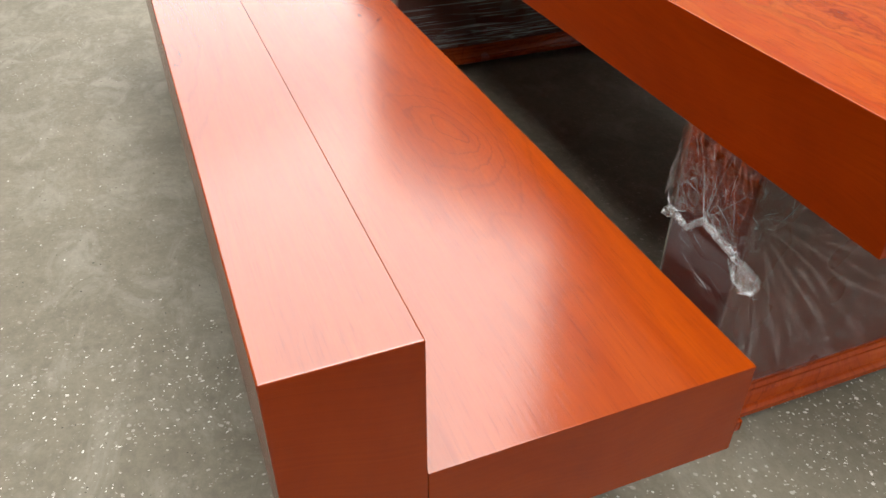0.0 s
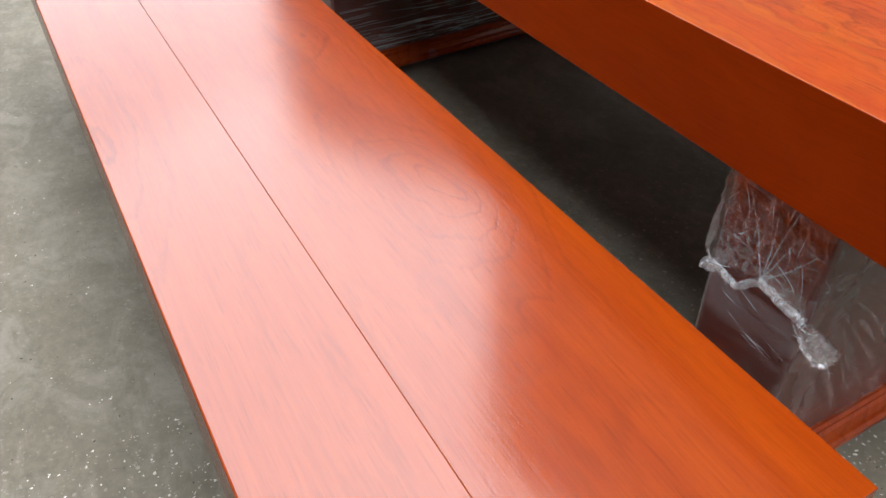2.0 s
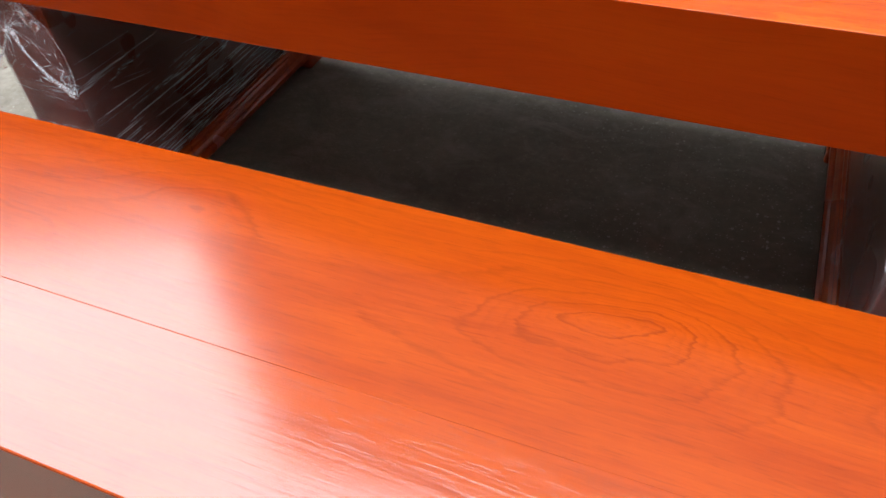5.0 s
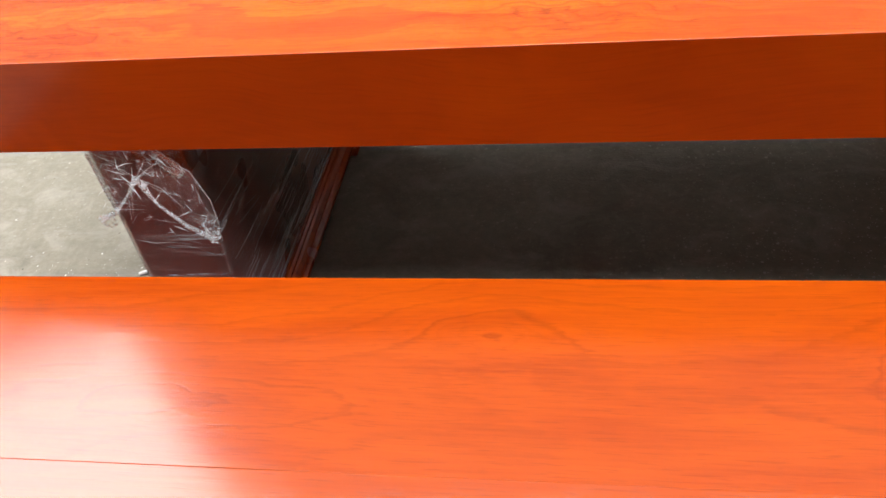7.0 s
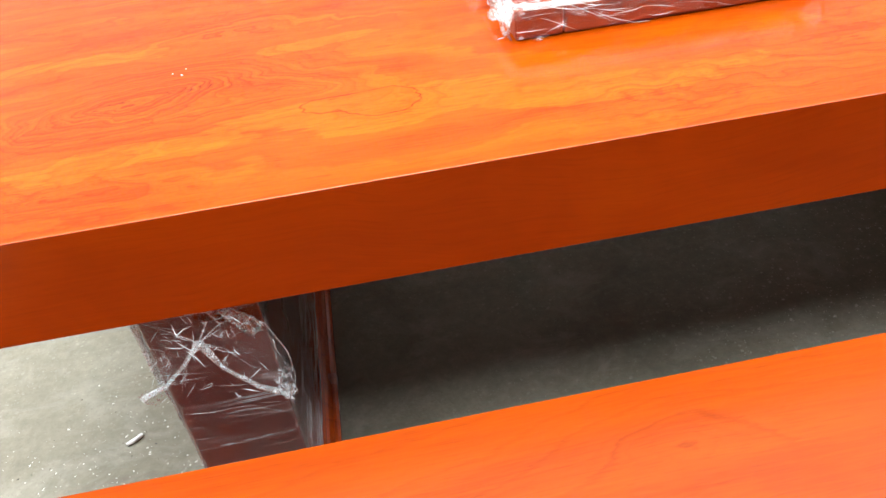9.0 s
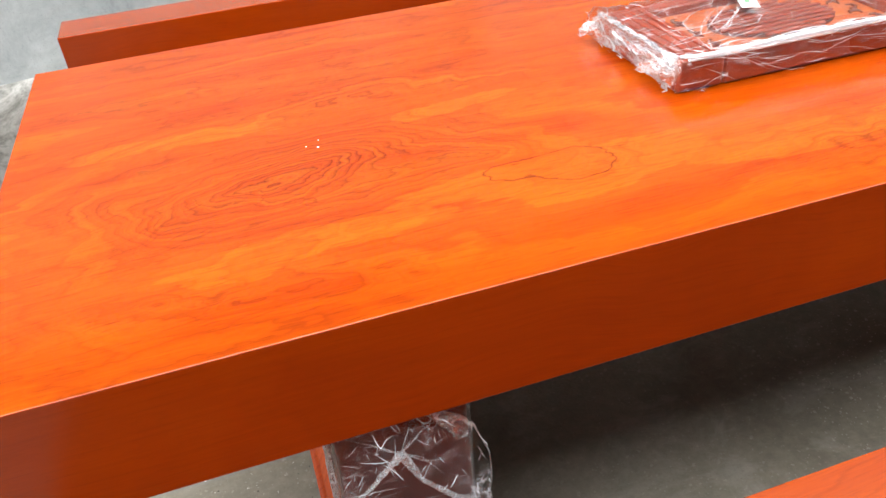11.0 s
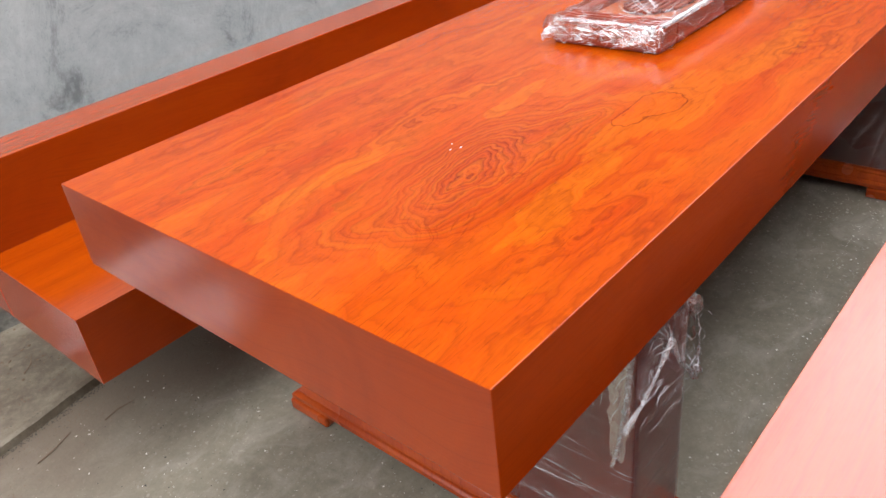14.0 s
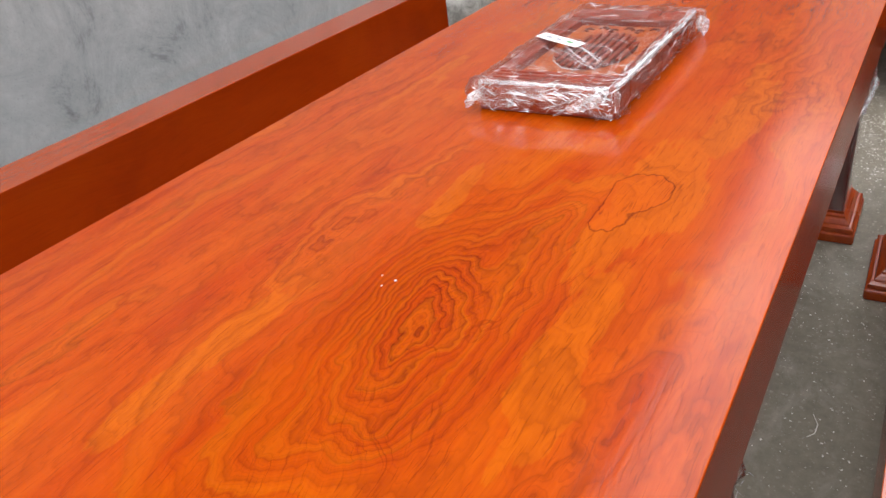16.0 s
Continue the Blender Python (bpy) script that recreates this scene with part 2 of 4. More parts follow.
wood_table = figured_top("table_figured_wood", (0.43, 0.066, 0.001), (0.345, 0.034, 0.001), (0.095, 0.007, 0.001),
                         lean=3.0, swirl=1.9, sway=(0.065, 0.026), wavy=0.010, jag=0.07, sharp=0.44, lines=0.58, hush=(0.12, 0.52, 0.9), fine=0.36, rough=0.12, ior=1.33, edge=(-0.89, -0.76, 4.0), zoned=0.07, streak=0.25, pored=0.32,
                         fibrous=(9, 260), stir=1.0, flames=0.46, islands=[(1.785, -0.972, 0.075, 0.052)], golden=[(1.40, -0.90, 0.22, 0.05, 0.05), (1.76, -0.95, 0.24, 0.09, 0.06), (2.11, -0.92, 0.19, 0.035, 0.035), (2.25, -1.28, 0.22, 0.03, 0.03), (1.86, -1.21, 0.12, 0.02, 0.03)],
                         hills=[(2.11, -1.095, 18.0, 0.22, 0.12, 0.10), (2.135, -1.08, 2.4, 0.05, 0.022, 0.022), (2.286, -1.06, 3.0, 0.07, 0.045, 0.045), (2.238, -1.137, 2.6, 0.03, 0.018, 0.018),
                                (1.745, -0.968, 2.6, 0.10, 0.06, 0.06), (1.774, -1.30, 3.0, 0.10, 0.04, 0.04), (2.03, -1.31, 2.0, 0.14, 0.04, 0.06), (1.34, -0.88, 4.0, 0.13, 0.05, 0.05),
                                (0.80, -1.20, 5.0, 0.28, 0.12, 0.12), (0.35, -0.95, 4.0, 0.20, 0.09, 0.09), (2.33, -1.45, 3.0, 0.20, 0.05, 0.05), (1.90, -1.06, 4.0, 0.07, 0.05, 0.05), (2.22, -0.86, 3.0, 0.16, 0.03, 0.04)])
wood_base = lacquer_wood("plinth_lacquered_wood", (0.2597, 0.0300, 0.0050), (0.3497, 0.0460, 0.0060), (0.4196, 0.0699, 0.0080), (0.1199, 0.0140, 0.0040),
                         lean=1.0, swirl=1.0, rings=14.0, ring_amount=0.45, stretch=(2.5, 2.5, 4.0), shift=(1.0, 5.0, 0.0), rough=0.25)
wood_dark = lacquer_wood("column_red_wood", (0.1140, 0.0114, 0.0052), (0.1554, 0.0166, 0.0062), (0.1968, 0.0249, 0.0083), (0.0622, 0.0073, 0.0041),
                         lean=0.6, swirl=1.0, rings=8.0, ring_amount=0.35, stretch=(3.0, 3.0, 0.8), shift=(2.0, 0.0, 4.0), rough=0.28)


wood_tray = lacquer_wood("tray_red_wood", (0.20, 0.024, 0.008), (0.27, 0.034, 0.010), (0.33, 0.050, 0.014), (0.10, 0.012, 0.005),
                         lean=1.0, swirl=1.0, rings=20.0, ring_amount=0.4, stretch=(2.5, 5, 5), shift=(1.3, 2.0, 0.0), rough=0.3)
wood_tray_pale = lacquer_wood("tray_pale_wood", (0.34, 0.060, 0.008), (0.42, 0.085, 0.010), (0.50, 0.120, 0.014), (0.20, 0.025, 0.005),
                              lean=1.0, swirl=1.0, rings=20.0, ring_amount=0.4, stretch=(2.5, 5, 5), shift=(5.3, 1.0, 0.0), rough=0.3)
wood_tray_dark = lacquer_wood("tray_panel_wood", (0.10, 0.013, 0.006), (0.14, 0.018, 0.007), (0.18, 0.026, 0.009), (0.06, 0.008, 0.004),
                              lean=1.0, swirl=1.0, rings=20.0, ring_amount=0.4, stretch=(2.5, 5, 5), shift=(3.3, 1.0, 0.0), rough=0.3)


def make_concrete(name, dark, mid, pale_c, speck, speck_amount, stain_scale=1.0, brush=0.0, stain=None, stroke_scale=(2.6, 2.6, 1.9), drift=None, smudge=None):
    m, n, l, b = material(name)
    v = coords(n, l)
    big = noise_tex(n, l, v, 0.9 * stain_scale, 5.0, 0.6, 0.4)
    small = noise_tex(n, l, v, 9.0, 6.0, 0.7)
    c = ramp(n, l, big, [(0.36, dark), (0.5, mid), (0.64, pale_c)])
    c = mix(n, l, 0.42, c, ramp(n, l, small, [(0.3, dark), (0.7, pale_c)]))
    split = n.new("ShaderNodeSeparateXYZ")
    l.new(v, split.inputs[0])
    worn = ramp(n, l, maths(n, l, "MULTIPLY", maths(n, l, "ADD", split.outputs[0], 1.0), 0.25), [(0.30, (1, 1, 1)), (0.55, (0.22, 0.22, 0.22))])
    patch = ramp(n, l, noise_tex(n, l, v, 2.3, 3.0), [(0.38, (0.35, 0.35, 0.35)), (0.6, (1, 1, 1))])
    patch = maths(n, l, "MULTIPLY", patch, worn)
    for cells, reach in ((62.0, 0.27), (140.0, 0.30)):
        vo = n.new("ShaderNodeTexVoronoi")
        vo.inputs["Scale"].default_value = cells
        vo.inputs["Randomness"].default_value = 1.0
        warp = mix(n, l, 0.014, v, noise_tex(n, l, v, 70.0, 3.0), "ADD")
        l.new(warp, vo.inputs["Vector"])
        near = ramp(n, l, vo.outputs["Distance"], [(reach - 0.06, (1, 1, 1)), (reach, (0, 0, 0))])
        sep = n.new("ShaderNodeSeparateColor")
        l.new(vo.outputs["Color"], sep.inputs[0])
        some = ramp(n, l, sep.outputs[0], [(1.0 - speck_amount, (0, 0, 0)), (1.0 - speck_amount * 0.75, (1, 1, 1))])
        c = mix(n, l, maths(n, l, "MULTIPLY", maths(n, l, "MULTIPLY", near, some), patch), c, speck)
    c = mix(n, l, 0.20, c, ramp(n, l, noise_tex(n, l, v, 42.0, 5.0, 0.7), [(0.34, tuple(k * 0.6 for k in dark)), (0.5, mid), (0.66, tuple(min(0.8, k * 1.3) for k in pale_c))]))
    if brush:
        stroke = noise_tex(n, l, coords(n, l, stroke_scale, (0, 0.7, 0)), 1.6, 7.0, 0.75, 1.2)
        c = mix(n, l, brush, c, ramp(n, l, stroke, [(0.32, tuple(k * 0.35 for k in dark)), (0.44, mid), (0.56, pale_c), (0.70, tuple(min(0.8, k * 1.25) for k in pale_c))]))
    if stain:
        blot = ramp(n, l, noise_tex(n, l, v, 3.1, 5.0, 0.65, 0.6), [(0.55, (0, 0, 0)), (0.72, (1, 1, 1))])
        c = mix(n, l, maths(n, l, "MULTIPLY", blot, 0.55), c, stain)
    if smudge:
        rub = ramp(n, l, noise_tex(n, l, coords(n, l, (1.0, 1.5, 1.0)), 5.5, 6.0, 0.68, 0.8), [(0.50, (0, 0, 0)), (0.66, (1, 1, 1))])
        c = mix(n, l, maths(n, l, "MULTIPLY", rub, 0.5), c, smudge)
        scuff = ramp(n, l, noise_tex(n, l, coords(n, l, (9.0, 34.0, 9.0), (0, 0, 0.5)), 1.0, 4.0, 0.6, 0.6), [(0.60, (0, 0, 0)), (0.74, (1, 1, 1))])
        c = mix(n, l, maths(n, l, "MULTIPLY", scuff, 0.3), c, smudge)
    if drift:
        bank = maths(n, l, "MULTIPLY", maths(n, l, "SUBTRACT", drift[1], split.outputs[1]), 1 / (drift[1] - drift[0]))
        bank = maths(n, l, "ADD", bank, maths(n, l, "SUBTRACT", noise_tex(n, l, v, 3.4, 5.0, 0.65), 0.62))
        c = mix(n, l, ramp(n, l, bank, [(0.10, (0, 0, 0)), (0.65, (0.85, 0.85, 0.85))]), c, drift[2])
    grit = ramp(n, l, noise_tex(n, l, v, 160.0, 2.0, 0.6), [(0.30, (1, 1, 1)), (0.40, (0, 0, 0))])
    c = mix(n, l, maths(n, l, "MULTIPLY", grit, 0.35), c, dark)
    l.new(c, b.inputs["Base Color"])
    b.inputs["Roughness"].default_value = 0.72
    bump(n, l, b, maths(n, l, "ADD", small, noise_tex(n, l, v, 120.0, 3.0)), 0.25, 0.004)
    return m


floor_mat = make_concrete("worn_concrete_floor", (0.112, 0.101, 0.072), (0.171, 0.155, 0.114), (0.233, 0.212, 0.159), (0.58, 0.56, 0.50), 0.24, stain=(0.10, 0.085, 0.058), drift=(-2.25, -1.65, (0.125, 0.096, 0.068)), smudge=(0.285, 0.272, 0.225))
step_mat = make_concrete("dirty_concrete", (0.062, 0.044, 0.027), (0.129, 0.104, 0.071), (0.242, 0.215, 0.161), (0.5, 0.48, 0.42), 0.05, 4.5, stain=(0.060, 0.040, 0.022))
wall_mat = make_concrete("grey_plaster", (0.224, 0.255, 0.253), (0.350, 0.385, 0.377), (0.447, 0.481, 0.469), (0.62, 0.63, 0.62), 0.0, 1.6, brush=0.58)
plinth_mat = make_concrete("rough_plinth_plaster", (0.048, 0.048, 0.038), (0.151, 0.150, 0.129), (0.399, 0.390, 0.351), (0.6, 0.6, 0.56), 0.0, 3.5, brush=0.70, stain=(0.03, 0.034, 0.026), stroke_scale=(3, 3, 3.5))
dark_sheet_mat = make_concrete("dark_sheet", (0.05, 0.05, 0.055), (0.08, 0.08, 0.085), (0.11, 0.11, 0.11), (0.2, 0.2, 0.2), 0.0)


def make_film(name, haze, gloss, streak_scale, streak_amount, rough=0.12, turn=(0, 0, 0), thread=0.0, thread_scale=(20, 20, 20), centre=None, relief=0.4, skin=1.0):
    """Clear stretch film: see-through, with a thin glossy skin and creases whose highlights are painted milky white."""
    m, n, l, b = material(name)
    n.remove(b)
    clear, shine, milk = n.new("ShaderNodeBsdfTransparent"), n.new("ShaderNodeBsdfGlossy"), n.new("ShaderNodeBsdfDiffuse")
    clear.inputs["Color"].default_value = (0.97, 0.97, 0.97, 1)
    shine.inputs["Roughness"].default_value = rough
    shine.inputs["Color"].default_value = (1, 1, 1, 1)
    milk.inputs["Color"].default_value = (0.85, 0.86, 0.88, 1)
    fr = n.new("ShaderNodeFresnel")
    fr.inputs["IOR"].default_value = 1.5
    fold = ramp(n, l, noise_tex(n, l, coords(n, l, streak_scale, turn), 1.0, 4.0, 0.6, 0.8), [(0.56, (0, 0, 0)), (0.66, (1, 1, 1))])
    a, c2 = n.new("ShaderNodeMixShader"), n.new("ShaderNodeMixShader")
    cover = maths(n, l, "ADD", maths(n, l, "MULTIPLY", fold, streak_amount), haze)
    if thread:
        ridge = maths(n, l, "ABSOLUTE", maths(n, l, "SUBTRACT", noise_tex(n, l, coords(n, l, thread_scale, turn), 1.0, 3.0, 0.6, 1.0), 0.5))
        lines = ramp(n, l, ridge, [(0.006, (1, 1, 1)), (0.03, (0, 0, 0))])
        gaps = ramp(n, l, noise_tex(n, l, coords(n, l, tuple(k * 0.6 for k in thread_scale)), 1.0, 2.0), [(0.52, (0, 0, 0)), (0.62, (1, 1, 1))])
        cover = maths(n, l, "ADD", cover, maths(n, l, "MULTIPLY", maths(n, l, "MULTIPLY", lines, gaps), thread))
    if centre:
        rel = n.new("ShaderNodeSeparateXYZ")
        l.new(coords(n, l), rel.inputs[0])
        dy, dz = maths(n, l, "SUBTRACT", rel.outputs[1], centre[0]), maths(n, l, "SUBTRACT", rel.outputs[2], centre[1])
        angle = maths(n, l, "ARCTAN2", dz, dy)
        far = maths(n, l, "SQRT", maths(n, l, "ADD", maths(n, l, "MULTIPLY", dy, dy), maths(n, l, "MULTIPLY", dz, dz)))
        polar = n.new("ShaderNodeCombineXYZ")
        l.new(maths(n, l, "MULTIPLY", angle, 24.0), polar.inputs[0])
        l.new(maths(n, l, "MULTIPLY", far, 5.0), polar.inputs[1])
        rays = ramp(n, l, noise_tex(n, l, polar.outputs[0], 1.0, 4.0, 0.65), [(0.48, (0, 0, 0)), (0.70, (1, 1, 1))])
        fade = ramp(n, l, far, [(0.03, (1, 1, 1)), (0.75, (0.2, 0.2, 0.2))])
        cover = maths(n, l, "ADD", cover, maths(n, l, "MULTIPLY", maths(n, l, "MULTIPLY", rays, fade), 0.32))
    l.new(maths(n, l, "MINIMUM", cover, 0.95), a.inputs[0])
    l.new(clear.outputs[0], a.inputs[1])
    l.new(milk.outputs[0], a.inputs[2])
    l.new(maths(n, l, "ADD", maths(n, l, "MULTIPLY", fr.outputs[0], skin), gloss), c2.inputs[0])
    l.new(a.outputs[0], c2.inputs[1])
    l.new(shine.outputs[0], c2.inputs[2])
    k = n.new("ShaderNodeBump")
    k.inputs["Strength"].default_value, k.inputs["Distance"].default_value = relief, 0.004
    l.new(noise_tex(n, l, coords(n, l, tuple(s * 1.4 for s in streak_scale)), 1.0, 5.0, 0.6, 0.8), k.inputs["Height"])
    l.new(k.outputs[0], shine.inputs["Normal"])
    l.new(k.outputs[0], fr.inputs["Normal"])
    l.new(c2.outputs[0], n["Material Output"].inputs["Surface"])
    return m


film = make_film("stretch_film", 0.03, 0.04, (7, 5, 80), 0.12, 0.09, (0.12, 0, 0), 0.45, (3.0, 2.5, 60))
film_rayed = make_film("stretch_film_rayed", 0.035, 0.04, (7, 5, 60), 0.06, 0.10, (0.2, 0, 0), 0.0, (3, 3, 60), (-0.80, 0.50))
film_tray = make_film("crinkled_film", 0.0, 0.05, (26, 26, 60), 0.08, 0.05, (0.3, 0.4, 0), 0.0, (11, 11, 26), None, 0.8, 0.55)
# milky white films: sheen and glints are put into their colour
film_sheen = make_film("taut_film_sheen", 0.42, 0.25, (9, 9, 60), 0.35, 0.14, (0, 0, 0), 0.0, (20, 20, 20), None, 0.3)
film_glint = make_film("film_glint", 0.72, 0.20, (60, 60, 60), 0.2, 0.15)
film_fold = make_film("gathered_film_folds", 0.14, 0.12, (60, 60, 60), 0.45, 0.06, (0, 0, 0), 0.8, (30, 30, 30), None, 1.0)
film_bunched = make_film("bunched_film", 0.0, 0.02, (60, 60, 90), 0.07, 0.06, (0, 0, 0), 0.30, (16, 16, 24), None, 0.6, 0.55)
film_clear = make_film("slack_clear_film", 0.0, 0.02, (40, 40, 60), 0.14, 0.05, (0, 0, 0), 0.5, (26, 26, 26), None, 0.8, 1.0)
film_bag = make_film("clear_plastic_bag", 0.03, 0.14, (34, 34, 34), 0.22, 0.05, (0, 0, 0), 0.55, (15, 15, 15), None, 1.0)
film_thread = make_film("film_crease", 0.24, 0.12, (110, 110, 110), 0.45, 0.10, (0, 0, 0), 0.0, (20, 20, 20), None, 0.8)


def plain(name, colour, rough=0.6, grain=60.0):
    m, n, l, b = material(name)
    v = coords(n, l)
    k = noise_tex(n, l, v, grain, 4.0, 0.6)
    l.new(ramp(n, l, k, [(0.3, tuple(c * 0.85 for c in colour)), (0.7, colour)]), b.inputs["Base Color"])
    b.inputs["Roughness"].default_value = rough
    return m


paper_mat = plain("white_paper", (0.80, 0.81, 0.80), 0.6)
green_mat = plain("green_print", (0.10, 0.32, 0.12), 0.6)
grey_print = plain("grey_print", (0.30, 0.32, 0.34), 0.6)
chip_mat = plain("pale_wood_shaving", (0.72, 0.70, 0.64), 0.8)
crumb_mat = plain("dark_crumb", (0.05, 0.045, 0.035), 0.9)
wadding_mat = plain("white_wadding", (0.80, 0.81, 0.82), 0.8, 25.0)
foam_mat = plain("white_foam", (0.82, 0.83, 0.84), 0.7)


# ---- building helpers ----
def part(name, bm, mat, parent=None, label="", smooth=False):
    me = bpy.data.meshes.new(name)
    bm.to_mesh(me)
    bm.free()
    me.materials.append(mat)
    if smooth:
        for p in me.polygons:
            p.use_smooth = True
    ob = new(name, me)
    if parent:
        ob.parent = parent
    if label:
        tagged(ob, label)
    return ob


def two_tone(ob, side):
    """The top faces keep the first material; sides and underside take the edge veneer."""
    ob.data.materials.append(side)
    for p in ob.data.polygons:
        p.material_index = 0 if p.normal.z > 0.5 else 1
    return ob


def block(x0, x1, y0, y1, z0, z1, r=0.002, seg=2):
    bm = bmesh.new()
    bmesh.ops.create_cube(bm, size=1)
    bmesh.ops.scale(bm, vec=(x1 - x0, y1 - y0, z1 - z0), verts=bm.verts)
    bmesh.ops.translate(bm, vec=((x0 + x1) / 2, (y0 + y1) / 2, (z0 + z1) / 2), verts=bm.verts)
    if r:
        bmesh.ops.bevel(bm, geom=bm.edges[:], offset=r, segments=seg, profile=0.5, affect="EDGES")
    return bm


def thing(name, label, category, group="", at=(0, 0, 0)):
    ob = new(name)
    ob.empty_display_size = 0.1
    ob.location = at
    return tagged(ob, label, category, group)


def ring_stack(x0, x1, y0, y1, profile):
    """A moulding round a rectangle: profile of (outset, z) from the bottom up, closed at both ends."""
    bm = bmesh.new()
    loops = []
    for o, z in profile:
        loops.append([bm.verts.new(p) for p in ((x0 - o, y0 - o, z), (x1 + o, y0 - o, z), (x1 + o, y1 + o, z), (x0 - o, y1 + o, z))])
    for a, b2 in zip(loops, loops[1:]):
        for i in range(4):
            bm.faces.new((a[i], a[(i + 1) % 4], b2[(i + 1) % 4], b2[i]))
    bm.faces.new(loops[0][::-1])
    bm.faces.new(loops[-1])
    bmesh.ops.recalc_face_normals(bm, faces=bm.faces)
    return bm


MOULD = [(0.030, 0.030), (0.036, 0.034), (0.036, 0.046), (0.030, 0.050), (0.024, 0.051), (0.022, 0.056), (0.016, 0.064), (0.010, 0.068), (0.010, 0.074), (0.004, 0.078), (0.004, 0.086)]


def wrap_sheet(x0, x1, y0, y1, z0, z1, off, amp, seed, step=0.012):
    """Film drawn round a column: four sides of one sheet with soft vertical and slanting creases."""
    bm = bmesh.new()
    around = []
    for a, b2 in (((x0, y0), (x1, y0)), ((x1, y0), (x1, y1)), ((x1, y1), (x0, y1)), ((x0, y1), (x0, y0))):
        k = max(2, int(math.dist(a, b2) / step))
        nx, ny = (b2[1] - a[1]), -(b2[0] - a[0])
        d = math.hypot(nx, ny)
        for i in range(k):
            around.append((a[0] + (b2[0] - a[0]) * i / k, a[1] + (b2[1] - a[1]) * i / k, nx / d, ny / d, i == 0))
    rows = max(4, int((z1 - z0) / 0.014))
    grid = []
    for j in range(rows + 1):
        z = z0 + (z1 - z0) * j / rows
        line = []
        for (x, y, nx, ny, corner) in around:
            u = noise.noise(Vector((x * 9 + seed, y * 9, z * 5))) + 0.6 * noise.noise(Vector((x * 16 + z * 22, y * 16 - z * 20, seed)))
            push = off + (0 if corner else amp * max(0, u) ** 1.5)
            line.append(bm.verts.new((x + nx * push, y + ny * push, z)))
        grid.append(line)
    for p, q in zip(grid, grid[1:]):
        for i in range(len(around)):
            k = (i + 1) % len(around)
            bm.faces.new((p[i], p[k], q[k], q[i]))
    return bm


def crumple_tube(path, radii, seed, sides=14, per=7, rough=0.5, flat=1.0):
    """A twisted rope or bag of film: a tube along a path, folded by noise."""
    pts, rad = [], []
    for i in range(len(path) - 1):
        for k in range(per):
            t = k / per
            pts.append(Vector(path[i]).lerp(Vector(path[i + 1]), t))
            rad.append(radii[i] + (radii[i + 1] - radii[i]) * t)
    pts.append(Vector(path[-1]))
    rad.append(radii[-1])
    bm, loops = bmesh.new(), []
    for i, (p, r) in enumerate(zip(pts, rad)):
        d = (pts[min(i + 1, len(pts) - 1)] - pts[max(i - 1, 0)]).normalized()
        a = d.cross(Vector((0.2, 0.9, 0.3))).normalized()
        b2 = d.cross(a)
        loop = []
        for s in range(sides):
            w = 2 * math.pi * s / sides
            q = Vector((math.cos(w) * 1.7, math.sin(w) * 1.7, i * 0.33 + seed))
            f = 1 + rough * (noise.noise(q) + 0.8 * noise.noise(q * 2.3))
            loop.append(bm.verts.new(p + (a * math.cos(w) + b2 * math.sin(w) * flat) * r * max(0.15, f)))
        loops.append(loop)
    for u, v in zip(loops, loops[1:]):
        for s in range(sides):
            k = (s + 1) % sides
            bm.faces.new((u[s], u[k], v[k], v[s]))
    return bm


# ---- the place: floor, raised edge, wall, unseen screens that trim the daylight ----
bm = bmesh.new()
S = 400
vs = [bm.verts.new(p) for p in ((-S, -S, 0), (S, -S, 0), (S, S, 0), (-S, S, 0))]
bm.faces.new(vs)
tagged(part("floor", bm, floor_mat), "worn grey concrete floor strewn with pale chips", "floor", kind="structure")

WALL_Y, PLINTH_Y = -2.72, -2.66


def strip_edge(x):
    """Where the raised strip along the wall ends, slightly askew to it."""
    return max(-2.34, -2.235 + 0.156 * (x - 2.36))


WALL_X0, WALL_X1, WALL_Z = -14.0, 4.0, 6.8
tagged(part("wall_south", block(WALL_X0, WALL_X1, WALL_Y - 0.25, WALL_Y, 0, 2.1, 0), wall_mat), "rough grey cement-plastered wall", "wall", kind="structure")
# out of view; made dark to dim the wall's reflection in the seats
tagged(part("wall_upper_screen", block(WALL_X0, WALL_X1, WALL_Y - 0.23, WALL_Y - 0.02, 2.102, WALL_Z, 0), dark_sheet_mat), "unseen dark upper wall that dims reflections in the tops", "wall", kind="structure")
# unseen, added to carry the wall line on eastwards
tagged(part("screen_wall_south_east", block(WALL_X1 + 0.002, 16, WALL_Y - 0.25, WALL_Y, 0, 1.2, 0), wall_mat), "unseen low grey wall added past the tall wall's end", "wall", kind="structure")


def far_mass(foot, heights, depth):
    """A plain far mass: a wall between two feet with a slanting roofline, and its depth away from the yard."""
    bm = bmesh.new()
    (ax, ay), (bx, by) = foot
    out = Vector((ax + bx, ay + by, 0)).normalized() * depth
    ring = []
    for x, y, z in ((ax, ay, heights[0]), (bx, by, heights[1])):
        ring.append([bm.verts.new(Vector((x, y, q)) + o) for q, o in ((0, Vector()), (z, Vector()), (z, out), (0, out))])
    for i in range(4):
        bm.faces.new((ring[0][i], ring[0][(i + 1) % 4], ring[1][(i + 1) % 4], ring[1][i]))
    bm.faces.new(ring[0][::-1])
    bm.faces.new(ring[1])
    bmesh.ops.recalc_face_normals(bm, faces=bm.faces)
    return bm


